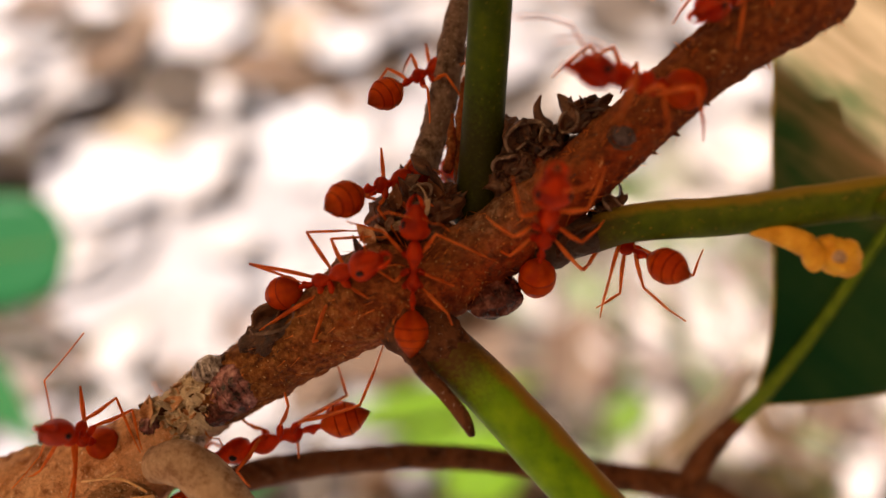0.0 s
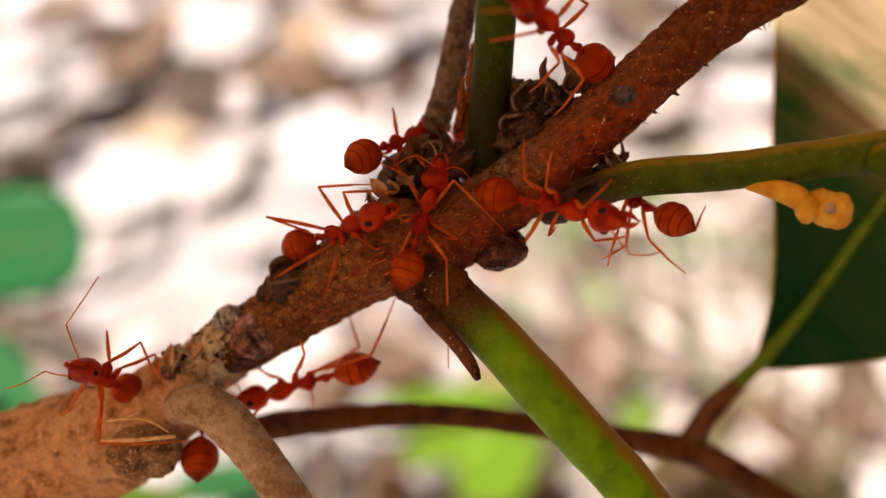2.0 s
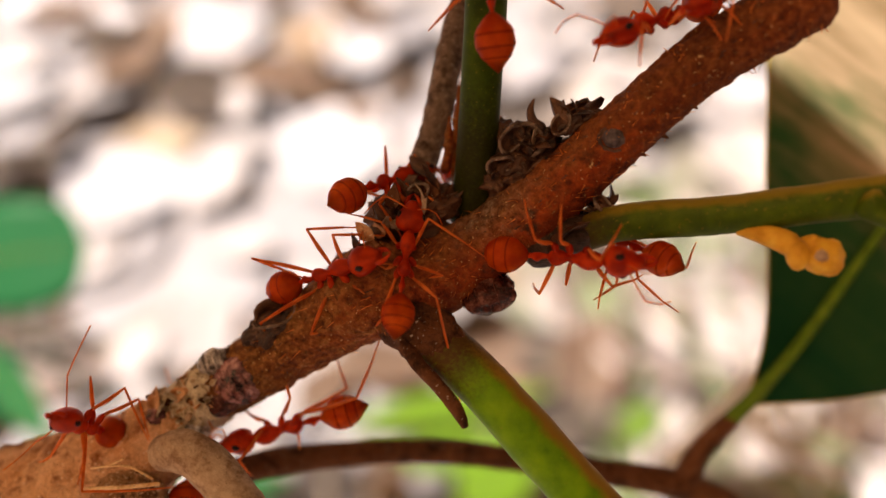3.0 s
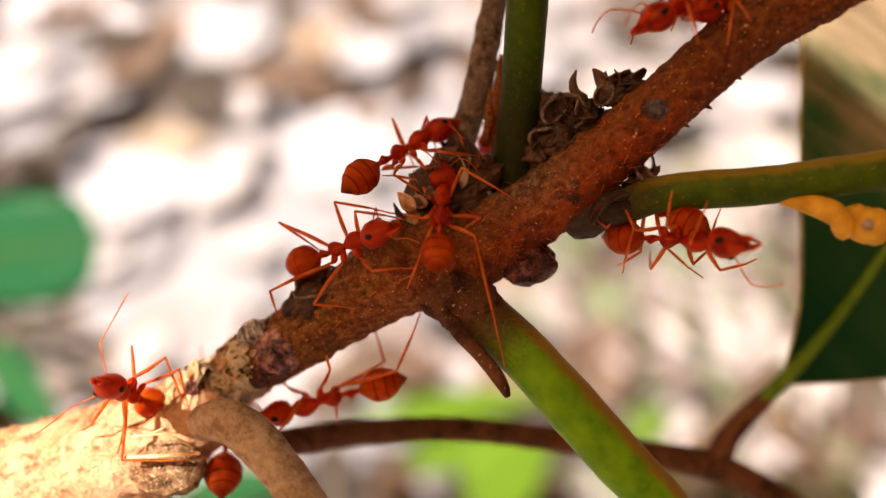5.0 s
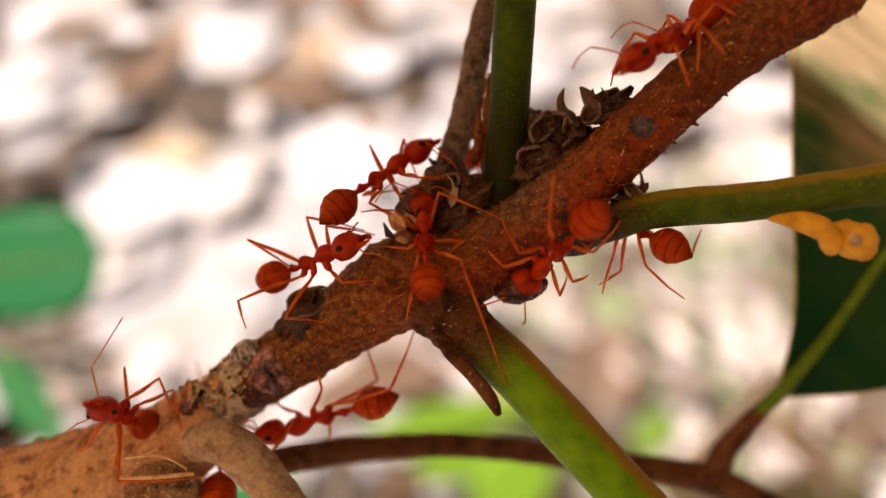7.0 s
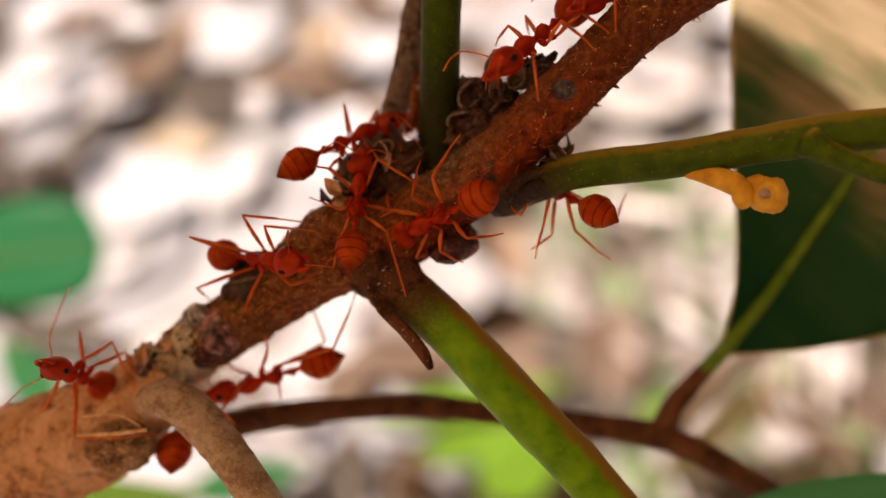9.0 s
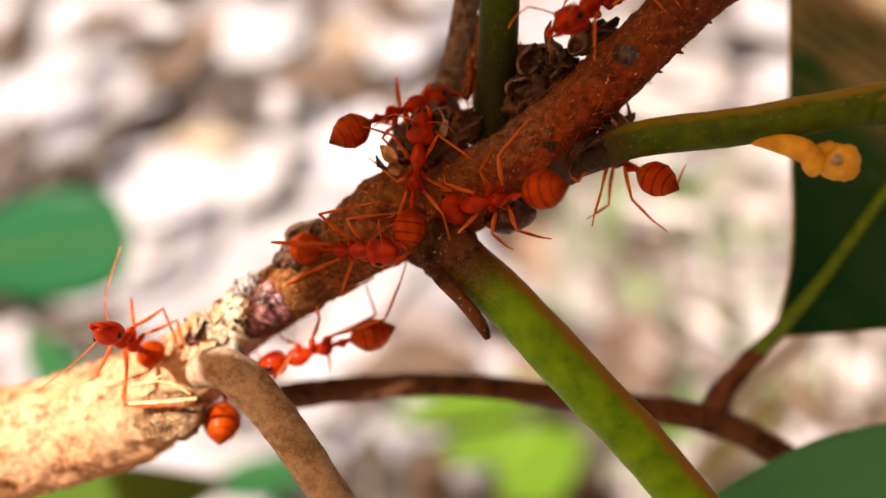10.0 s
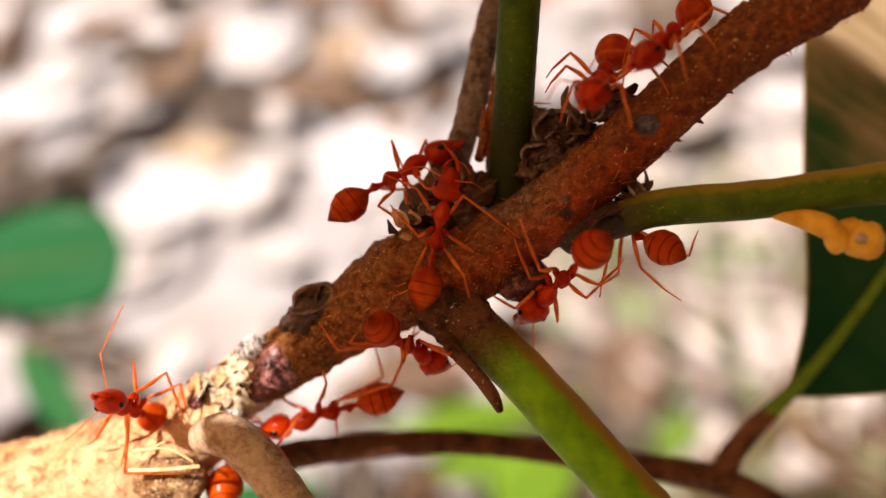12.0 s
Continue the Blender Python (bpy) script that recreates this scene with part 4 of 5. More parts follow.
def flake_mesh(k, size, mat):
    size *= 0.6
    rng = random.Random(100 + k)
    return plain_blade("bud_scale", mat, size, size * rng.uniform(0.28, 0.45), 0.09, sag=rng.choice((-1, 1)) * rng.uniform(0.5, 1.1), fold=rng.uniform(-0.4, 0.7), wave=0.1, seed=k, nu=10, nv=6)


def dry_cup_mesh(r, seed):
    """A hollow half shell with two skins, open towards +z."""
    verts, faces, rings, sides = [], [], 7, 18
    for skin in (1.0, 0.86):
        for i in range(rings + 1):
            th = math.pi / 2 * (1 + i / rings)
            for k in range(sides):
                a = 2 * math.pi * k / sides
                d = Vector((math.sin(th) * math.cos(a), 0.7 * math.sin(th) * math.sin(a), 0.9 * math.cos(th) + (0.12 * math.sin(3 * a + seed) if i == 0 else 0)))
                verts.append(d * r * skin * (1 + 0.16 * noise.noise(d * 2.5 + Vector((seed, 0, 0)))))
    n = (rings + 1) * sides
    for i in range(rings):
        for k in range(sides):
            k2 = (k + 1) % sides
            q = (i * sides + k, (i + 1) * sides + k, (i + 1) * sides + k2, i * sides + k2)
            faces += [q, tuple(n + j for j in reversed(q))]
    faces += [(k, (k + 1) % sides, n + (k + 1) % sides, n + k) for k in range(sides)]
    return mesh_from("dry_cup", verts, faces, FLAKE)


def build_debris(shrub):
    """Curled dry bud scales and crusts in the forks and on the bark."""
    rng = random.Random(8)
    heap = [((3.60, 4.19, 0.80), 2.2), ((4.89, 5.77, 1.20), 2.0), ((7.58, 7.00, 1.80), 1.9), ((4.21, 6.01, 0.60), 1.8), ((3.27, 4.89, 1.20), 2.0)]
    fork = [((-1.97, 3.41, -0.60), 2.4), ((-1.20, 4.35, -0.80), 2.2), ((-0.42, 2.73, 0.40), 2.6), ((0.48, 3.02, 0.60), 2.4), ((0.03, 4.31, -0.40), 2.2), ((-2.47, 1.06, 1.20), 2.4), ((-3.82, 0.77, 1.00), 2.2), ((9.22, 2.80, 1.60), 1.9), ((8.74, 2.29, 1.80), 1.6), ((6.78, 1.03, 2.20), 2.6), ((6.21, 0.32, 2.20), 2.0)]
    bark = [((-7.59, -3.70, 0.60), 3.0), ((-8.91, -3.61, 0.00), 2.2), ((-13.68, -7.76, -1.20), 2.0), ((-14.49, -8.24, -1.30), 1.8), ((-15.18, -8.12, -1.50), 1.7), ((-13.21, -6.98, -1.20), 2.0)]
    for k, (p, size) in enumerate([*heap, *fork, *bark]):
        part("bud_scale", flake_mesh(k, size, BARK_MID if k > len(heap) + len(fork) + 1 else FLAKE), shrub, "", Matrix.Translation(p) @ pose(0, 0, 0, rng.uniform(-70, 70), rng.uniform(-60, 60), rng.uniform(20, 160)))
    # crumbs of scales heaped in both forks
    for k in range(46):
        u, high = rng.random(), rng.random()
        if k % 2:
            p = Vector((3.43, 3.73, 1.00)).lerp(Vector((7.93, 7.22, 2.20)), u) + Vector((-0.7, 0.9, 0.2)) * (0.6 * high - 0.1)
        else:
            p = Vector((-2.75, 1.20, 1.50)).lerp(Vector((0.92, 2.83, 1.10)), u) + Vector((-0.3, 0.9, 0.2)) * (1.2 * high - 0.3)
        me = flake_mesh(60 + k, rng.uniform(1.0, 1.8), (FLAKE, BARK_TWIG, FLAKE, BARK_DARK, BARK_DARK)[k // 2 % 5])
        part("bud_scale", me, shrub, "", Matrix.Translation(p) @ pose(0, 0, 0, rng.uniform(-80, 80), rng.uniform(-70, 70), rng.uniform(0, 180)))
    for k, p in enumerate(((-2.72, 0.96, 1.90), (-3.37, 0.49, 1.80), (-2.10, 1.25, 1.60), (-13.89, -7.70, -0.90), (-14.85, -8.40, -1.00), (-13.09, -7.38, -0.80), (-15.51, -8.73, -1.10))):
        me = plain_blade("pale_scale", BARK_PALE, 1.2, 0.4, 0.08, sag=0.5, fold=0.4, wave=0.12, seed=k + 40, nu=10, nv=6)
        part("pale_scale", me, shrub, "", Matrix.Translation(p) @ pose(0, 0, 0, rng.uniform(-50, 50), rng.uniform(-50, 50), rng.uniform(0, 180)))
    for k in range(64):
        u, a = rng.random(), rng.uniform(-1.2, 0.7)
        p = Vector((-14.6, -9.2, -2.50)).lerp(Vector((-10.6, -6.7, -1.70)), u) + 1.76 * (Vector((-0.53, 0.85, 0)) * math.sin(-a) + Vector((0, 0, 1)) * math.cos(a))
        me = flake_mesh(120 + k, rng.uniform(0.5, 1.0), (BARK_MID, BARK_PALE, BARK_MID, BARK_DARK, BARK_PALE, BARK_TWIG)[k % 6])
        part("bark_flake", me, shrub, "", Matrix.Translation(p) @ pose(0, 0, 0, rng.uniform(-35, 35), rng.uniform(-35, 35), rng.uniform(0, 360)))
    crusts = [((-7.78, -3.57, 0.40), (1.6, 0.8, 0.7)), ((-8.91, -4.06, 0.00), (1.0, 0.7, 0.6)), ((4.48, 4.92, 0.90), (1.1, 0.8, 0.7)), ((5.91, 5.91, 1.30), (1.0, 0.6, 0.7)), ((3.62, 3.91, 0.60), (0.8, 0.9, 0.8)), ((7.74, 7.16, 1.70), (1.2, 0.7, 0.7)), ((-0.57, 3.05, 0.20), (1.0, 0.6, 0.7)), ((-2.08, 2.14, 0.20), (1.3, 1.0, 1.0))]
    crusts += [((6.77, 0.76, 1.40), (1.0, 0.7, 0.7)), ((6.39, 4.91, 1.00), (1.5, 0.8, 0.8)), ((4.94, 4.19, 0.80), (1.3, 0.8, 0.8)), ((8.97, 2.37, 1.40), (0.9, 0.7, 0.7)), ((-0.41, -3.65, 1.20), (1.2, 1.0, 0.8)), ((0.48, 2.43, 0.50), (1.2, 0.7, 0.8)), ((0.74, 3.26, -0.60), (0.8, 0.7, 0.7)), ((-0.42, 1.39, 0.20), (1.4, 1.0, 1.0)), ((-1.34, 1.71, -0.30), (1.2, 0.9, 0.9)), ((1.57, 2.96, -0.80), (1.0, 0.8, 0.8))]
    crusts += [((4.07, 6.38, 0.50), (0.8, 0.9, 0.7)), ((4.91, 6.30, 1.00), (0.9, 0.7, 0.6)), ((-11.97, -8.16, -1.00), (1.0, 0.5, 0.5)), ((-10.46, -7.69, -0.80), (0.8, 0.5, 0.5)), ((-10.87, -5.28, -0.80), (0.5, 0.4, 0.4))]
    for k, (p, r) in enumerate(crusts):
        part("crust", joined("crust", [blob(p, r, k + 3, 0.55, 0.4, 16, 24, pose(0, 0, 0, 0, 0, 35).to_3x3())], FLAKE), shrub)
    # two hooked scales that stand up against the light
    part("hooked_scale", tube("hooked_scale", along([(5.86, 6.59, 1.60), (5.41, 7.01, 1.70), (5.28, 7.52, 1.80), (5.46, 8.10, 1.80)], [0.35, 0.28, 0.2, 0.06]), FLAKE, sides=10, step=0.2, lump=0.15, lump_size=0.4), shrub)
    part("hooked_scale", tube("hooked_scale", along([(7.29, 6.85, 1.80), (6.89, 7.33, 1.90), (6.60, 7.79, 1.90), (6.31, 8.14, 1.90)], [0.5, 0.42, 0.3, 0.08]), FLAKE, sides=10, step=0.2, lump=0.15, lump_size=0.4), shrub)
    # hollow curled scales with a pale worn rim
    for p, r, ahead in (((4.35, 6.1, 1.9), 0.85, (0.5, -0.35, 0.8)), ((6.75, 6.75, 2.3), 0.6, (-0.3, 0.2, 0.9)), ((3.75, 4.75, 1.7), 0.7, (0.2, -0.7, 0.7)), ((-0.55, 3.35, 1.0), 0.65, (-0.2, 0.3, 0.9)), ((8.85, 2.75, 2.3), 0.5, (0.3, 0.2, 0.9)), ((-8.1, -2.85, 0.7), 1.25, (-0.25, 0.55, 0.8))):
        m = Matrix.Translation(p) @ Vector(ahead).to_track_quat("Z", "Y").to_matrix().to_4x4()
        cup = part("dry_cup", dry_cup_mesh(r, p[0]), shrub, "hollow curled bud scale", m)
        lip = [(r * math.cos(a) * 1.02, 0.72 * r * math.sin(a), 0.12 * r * math.sin(3 * a + p[0])) for a in [k * math.pi / 7 for k in range(13)]]
        part("rim", tube("rim", along(lip, [0.05, 0.08, 0.09, 0.1, 0.09, 0.08, 0.09, 0.1, 0.09, 0.08, 0.08, 0.07, 0.04]), BARK_GREY, sides=8, step=0.15, lump=0.3, lump_size=0.3), cup, "pale worn rim")
    # pale curled threads of dried sap skin
    for pts in ([(4.40, 6.74, 1.60), (5.24, 6.83, 1.90), (5.79, 6.31, 2.10), (5.89, 5.66, 2.00), (5.39, 5.18, 1.90)], [(6.69, 6.26, 1.90), (7.38, 6.51, 2.10), (8.22, 7.22, 2.20)], [(1.60, 7.89, -1.60), (1.50, 5.98, -1.40), (1.37, 4.39, -1.20), (1.61, 3.44, -1.00)]):
        part("dry_strip", tube("dry_strip", along(pts, [0.12] * len(pts)), BARK_GREY, sides=8, step=0.25, lump=0.3, lump_size=0.4), shrub)
    # shreds of red bark between the grey twig and the green stem
    for pts in ([(1.85, 9.6, -1.3), (1.62, 7.2, -1.0), (1.45, 5.2, -0.8), (1.6, 3.4, -0.6)], [(1.2, 7.6, -0.9), (1.15, 6.0, -0.7), (0.9, 4.6, -0.4)]):
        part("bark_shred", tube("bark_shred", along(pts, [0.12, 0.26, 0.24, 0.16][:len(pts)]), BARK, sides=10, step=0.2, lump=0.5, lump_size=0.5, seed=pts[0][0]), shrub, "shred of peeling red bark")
    # pale straws across the gall
    for pts, r in (([(-17.75, -11.92, 1.35), (-15.7, -11.82, 1.45), (-13.9, -11.66, 1.4)], 0.11), ([(-17.5, -10.9, 1.2), (-16.0, -10.72, 1.35), (-15.2, -10.9, 1.3), (-14.3, -11.45, 1.25)], 0.07), ([(-16.4, -10.7, 1.3), (-15.7, -10.35, 1.5)], 0.06)):
        part("straw", tube("straw", along(pts, [r] * len(pts)), STRAW, sides=8, step=0.3, lump=0.15, lump_size=0.5), shrub, "thin dry straw")
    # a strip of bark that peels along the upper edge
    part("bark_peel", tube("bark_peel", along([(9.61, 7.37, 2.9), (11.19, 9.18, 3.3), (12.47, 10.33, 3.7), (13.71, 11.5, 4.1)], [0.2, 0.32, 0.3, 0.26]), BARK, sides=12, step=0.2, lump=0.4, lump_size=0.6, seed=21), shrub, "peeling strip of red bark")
    # prickles on the edge of the upper branch and the stem's collar
    for a, b_ in (((10.18, 5.12, 2.40), (10.47, 4.75, 2.40)), ((11.61, 6.17, 3.00), (11.98, 5.93, 3.10)), ((10.73, 5.31, 2.50), (11.01, 5.11, 2.50)), ((-1.06, -4.37, 1.40), (-0.82, -4.80, 1.50)), ((8.70, 3.55, 2.00), (8.90, 3.21, 2.00)), ((13.03, 7.58, 3.30), (13.37, 7.36, 3.30))):
        part("prickle", tube("prickle", along([a, b_], [0.2, 0.04]), BARK_DARK, sides=8, step=0.2), shrub)


def build_fuzz(shrub):
    """Short stiff hairs and grains on bark and stalks."""
    rng = random.Random(31)
    for rows, mat, count, long_ in ((BRANCH, ANT_LEG, 420, 0.45), (BRANCH, FLAKE, 380, 0.3), (OLD_BRANCH[:5], BARK_PALE, 160, 0.3)):
        line = spline(rows, 0.2)
        verts, faces = [], []
        for _ in range(count):
            i = rng.randrange(1, len(line) - 1)
            at, r = Vector(line[i][:3]), line[i][3]
            way = Vector(line[i + 1][:3] - line[i - 1][:3]).normalized()
            a = way.orthogonal().normalized()
            b_ = way.cross(a)
            ang = rng.uniform(0, 2 * math.pi)
            out = a * math.cos(ang) + b_ * math.sin(ang)
            tip = at + (out + way * rng.uniform(-0.5, 0.5)) * (r * 1.02) + out * long_ * rng.uniform(0.3, 1.0)
            foot = at + out * r * 0.9
            n, w = len(verts), rng.uniform(0.03, 0.07)
            verts += [foot + way * w, foot - way * w * 0.5 + way.cross(out) * w, foot - way * w * 0.5 - way.cross(out) * w, tip]
            faces += [(n, n + 1, n + 3), (n + 1, n + 2, n + 3), (n + 2, n, n + 3)]
        tagged(part("bark_fuzz", mesh_from("bark_fuzz", verts, faces, mat), shrub), kind="stuff")


def bug_material(name, dark, mid, pale, rough):
    mat, nt, b, out = material(name)
    n = noise_node(nt, 1.6, 5, 0.65)
    nt.links.new(ramp(nt, n, [(0.38, dark), (0.5, mid), (0.68, pale)]), b.inputs["Base Color"])
    b.inputs["Roughness"].default_value = rough
    b.inputs["Specular IOR Level"].default_value = 0.6 if rough < 0.2 else 0.3
    bumped(nt, b, noise_node(nt, 3.5, 4), 0.7, 0.25 * MM)
    return mat


def build_bugs():
    dark = bug_material("dark shell", (0.020, 0.004, 0.003), (0.070, 0.014, 0.008), (0.26, 0.10, 0.07), 0.25)
    purple = bug_material("purplish shell", (0.024, 0.005, 0.005), (0.17, 0.050, 0.046), (0.56, 0.29, 0.27), 0.18)
    wax = bug_material("waxy shell", (0.05, 0.03, 0.025), (0.34, 0.29, 0.27), (0.92, 0.90, 0.90), 0.18)
    for label, at, radii, turn, mat, seed in (
            ("dark glossy scale insect under the branch", (3.18, -1.97, 1.20), (1.45, 0.98, 1.1), 18, dark, 3),
            ("wrinkled purplish scale insect on the bark", (-10.12, -6.55, -0.40), (1.45, 1.3, 0.9), 35, purple, 5),
            ("white waxy scale insect on the bark", (-11.58, -5.65, -0.60), (0.9, 0.72, 0.7), 20, wax, 9),
            ("dark scale insect beside the purplish one", (-11.03, -7.65, -0.60), (1.2, 0.8, 0.6), 40, dark, 12),
            ("small bluish grey scale insect beneath the branch", (-12.78, -9.52, -1.00), (0.8, 0.6, 0.6), -10, wax, 15),
            ("brown round scale insect on pale bark", (-14.77, -8.75, -1.20), (0.7, 0.6, 0.5), 0, purple, 17)):
        bug = thing("scale_insect", label, "insect", "scale insects on the branch", m=SHRUB @ Matrix.Translation(at) @ pose(0, 0, 0, 0, 0, turn))
        part("shell", joined("shell", [blob((0, 0, 0), radii, seed, 0.2, 0.5, 18, 28)], mat), bug)
        for x in (-0.45, -0.1, 0.25, 0.6):
            r = math.sqrt(max(0.05, 1 - x * x)) * 1.0
            arc = [(x * radii[0], math.sin(a) * radii[1] * r, math.cos(a) * radii[2] * r) for a in (-1.2, -0.6, 0, 0.6, 1.2)]
            part("ridge", tube("ridge", along(arc, [0.03, 0.06, 0.07, 0.06, 0.03]), mat, sides=8, step=0.2, lump=0.25, lump_size=0.3, seed=seed + x), bug)


# ---------------------------------------------------------------- ants
def leg_data(points, radii, sides=8):
    return tube_data(along(points, radii), sides=sides, step=0.4)


def bent(hip, foot, up, knee=0.48, lift=1.3):
    """Hip, knee, ankle and foot of a leg in the ant's space."""
    hip, foot = Vector(hip), Vector(foot)
    k = hip.lerp(foot, knee) + Vector(up) * lift
    ankle = k.lerp(foot, 0.72) + Vector(up) * 0.12
    return hip, k, ankle, foot


THORAX = [(2.32, 0.12, 0.05), (2.2, 0.20, 0.05), (2.02, 0.35, 0.05), (1.72, 0.49, 0.07), (1.38, 0.53, 0.07), (1.08, 0.46, 0.05), (0.84, 0.33, 0.03), (0.64, 0.22, 0.0), (0.47, 0.19, -0.02), (0.32, 0.21, -0.02), (0.12, 0.32, 0.0), (-0.12, 0.43, 0.03), (-0.36, 0.44, 0.03), (-0.56, 0.34, 0.0), (-0.7, 0.18, -0.02), (-0.76, 0.08, -0.02)]
HEAD = [(0.02, 0.14), (0.05, 0.42), (0.17, 0.69), (0.42, 0.88), (0.75, 0.92), (1.08, 0.83), (1.38, 0.67), (1.64, 0.51), (1.86, 0.39), (2.0, 0.26), (2.05, 0.08)]
GASTER = [(0.0, 0.10), (-0.12, 0.29), (-0.35, 0.55), (-0.65, 0.80), (-1.0, 0.95), (-1.35, 0.99), (-1.65, 0.94), (-1.95, 0.81), (-2.18, 0.65), (-2.45, 0.42), (-2.7, 0.19), (-2.86, 0.04)]
STANCE = [(1.25, 0.32, 3.2, 2.2), (0.45, 0.36, 0.6, 3.0), (-0.25, 0.34, -2.6, 2.8)]


def build_ant(label, size=1.0, seed=0, spread=1.0, down=-1.2, lift=1.3, gaster_turn=(0, 0), head_turn=(0, 0), feelers=(1.0, 0.3), stand=None, legs_at=(), feelers_at=()):
    """A weaver ant along +x with its back to +z. Returns the ant and its parts that can move."""
    rng = random.Random(seed)
    ant = thing("ant", label, "ant", "red ants on the branch")
    ant.scale = (MM * size,) * 3
    part("thorax", joined("thorax", [turned(THORAX, 20, 1.06, 0.9)], ANT_BODY), ant)
    part("petiole", joined("petiole", [turned([(-0.6, 0.12, 0.0), (-0.85, 0.13, -0.04), (-1.08, 0.17, -0.02), (-1.28, 0.25, 0.05), (-1.42, 0.21, 0.03), (-1.6, 0.13, -0.02), (-1.9, 0.15, 0.0)], 14, 1.15, 0.85)], ANT_BODY), ant)
    gm = Matrix.Translation((-1.75, 0, 0)) @ pose(0, 0, 0, 0, gaster_turn[0], gaster_turn[1])
    gaster = part("gaster", joined("gaster", [turned([(x, max(0.03, r - 0.045)) for x, r in GASTER], 22, 0.98, 1.0)], MEMBRANE), ant, "", gm)
    for front, rear in ((0.0, -1.03), (-1.0, -1.68), (-1.62, -2.2), (-2.14, -2.86)):
        ring = [front + (rear - front) * k / 8 for k in range(9)]
        rows = [(x, float(np.interp(-x, [-q[0] for q in GASTER], [q[1] for q in GASTER])) + (0.028 if k > 5 and rear > -2.8 else 0) - (0.03 if k == 0 and front < 0 else 0)) for k, x in enumerate(ring)]
        rows.append((rear + 0.01, max(0.02, rows[-1][1] - 0.06)))
        part("tergite", joined("tergite", [turned(rows, 24, 0.98, 1.0)], ANT_GASTER), gaster)
    hm = Matrix.Translation((2.2, 0, 0.02)) @ pose(0, 0, 0, 0, head_turn[0], head_turn[1])
    head = part("head", joined("head", [turned(HEAD, 24, 0.80, 1.0)], ANT_BODY), ant, "", hm)
    part("clypeus", joined("clypeus", [blob((1.72, 0, 0.13), (0.34, 0.36, 0.2), 2, 0.03, rings=8, sides=14)], ANT_BODY), head)
    for s in (-1, 1):
        part("eye", joined("eye", [blob((0.88, s * 0.72, 0.30), (0.25, 0.14, 0.21), 1, 0.0, rings=10, sides=14)], EYE), head)
        part("mandible", joined("mandible", [tube_data(along([(1.65, s * 0.33, -0.06), (1.98, s * 0.41, -0.1), (2.32, s * 0.29, -0.12), (2.62, s * 0.03, -0.12)], [0.17, 0.16, 0.12, 0.03]), sides=8, step=0.2)], ANT_BODY), head)
    back = None if stand is None else (ant_pose(*stand) @ Matrix.Diagonal((size, size, size, 1))).inverted()
    antennae = []
    for s in (-1, 1):
        j = rng.uniform(-0.3, 0.3)
        base = Vector((1.3, s * 0.3, 0.45))
        elbow = Vector((2.3, 1.15 * s + j, 1.3)) - base
        end = Vector((3.6 * feelers[0] + j, s * 1.5 + 2 * j, 0.4 + feelers[1])) - base
        if feelers_at:
            elbow, end = [hm.inverted() @ (back @ Vector(q)) - base for q in feelers_at[(s + 1) // 2]]
        scape = part("antenna", joined("antenna", [leg_data([(0, 0, 0), elbow * 0.5 + Vector((0, 0, 0.06)), elbow], [0.045, 0.042, 0.046])]
                     + [leg_data([elbow, elbow.lerp(end, 0.5) + Vector((0.15, 0, 0.15)), end], [0.042, 0.038, 0.042])], ANT_LEG), head, "", Matrix.Translation(base))
        antennae.append(scape)
    legs = []
    for s in (-1, 1):
        for i, (hx, hy, fx, fy) in enumerate(STANCE):
            j = [rng.uniform(-0.55, 0.55) for _ in range(4)]
            hip = Vector((hx, s * hy, -0.28))
            foot = (fx * spread + j[0], s * fy * spread + j[1], down + 0.5 * j[2])
            given = legs_at[3 * ((s + 1) // 2) + i] if legs_at else None
            a, k, an, f = [q - hip for q in bent(hip, foot, (0.1 * (1 - i), 0.18 * s, 1), 0.46, lift + 0.5 * j[3])]
            if given:
                k, f = [back @ Vector(q) - hip for q in given]
                an = k.lerp(f, 0.62) + Vector((0, 0, 0.1))
            knob = k.normalized() * 0.42 + Vector((-0.05, 0, -0.22))
            leg = part("leg", joined("leg", [leg_data([knob * 0.85, knob.lerp(k, 0.14), knob.lerp(k, 0.45) + Vector((0, 0, 0.07)), k], [0.085, 0.10, 0.128, 0.066])], ANT_LEG), ant, "", Matrix.Translation(hip))
            part("coxa", joined("coxa", [leg_data([(0.04, -0.06 * s, 0.24), knob * 0.45, knob], [0.15, 0.235 if i == 0 else 0.2, 0.085], sides=10)], ANT_BODY), leg)
            part("tibia", joined("tibia", [leg_data([k, k.lerp(an, 0.55), an], [0.07, 0.085, 0.06])], ANT_LEG), leg)
            part("tarsus", joined("tarsus", [leg_data([an, an.lerp(f, 0.5), f], [0.05, 0.045, 0.036])], ANT_LEG), leg)
            legs.append(leg)
    return ant, head, antennae, legs


def ant_pose(x, y, z, heading, tilt, roll):
    """Heading in the fork's plane from +x, tilt of the head out of it, roll about the ant's own length."""
    return pose(x, y, z, 0, 0, heading) @ pose(0, 0, 0, 0, -tilt, 0) @ pose(0, 0, 0, roll, 0, 0)


ANTS = []


def stance_at(rows, t):
    return min(rows, key=lambda r: abs(r[0] - t))[1:]


def add_ant(rows, gait, **kw):
    made = build_ant(stand=stance_at(rows, 5.5), **kw)
    made[0].matrix_basis = in_world(ant_pose(*rows[0][1:])) @ Matrix.Diagonal((*made[0].scale, 1))
    ANTS.append((made, rows, gait))


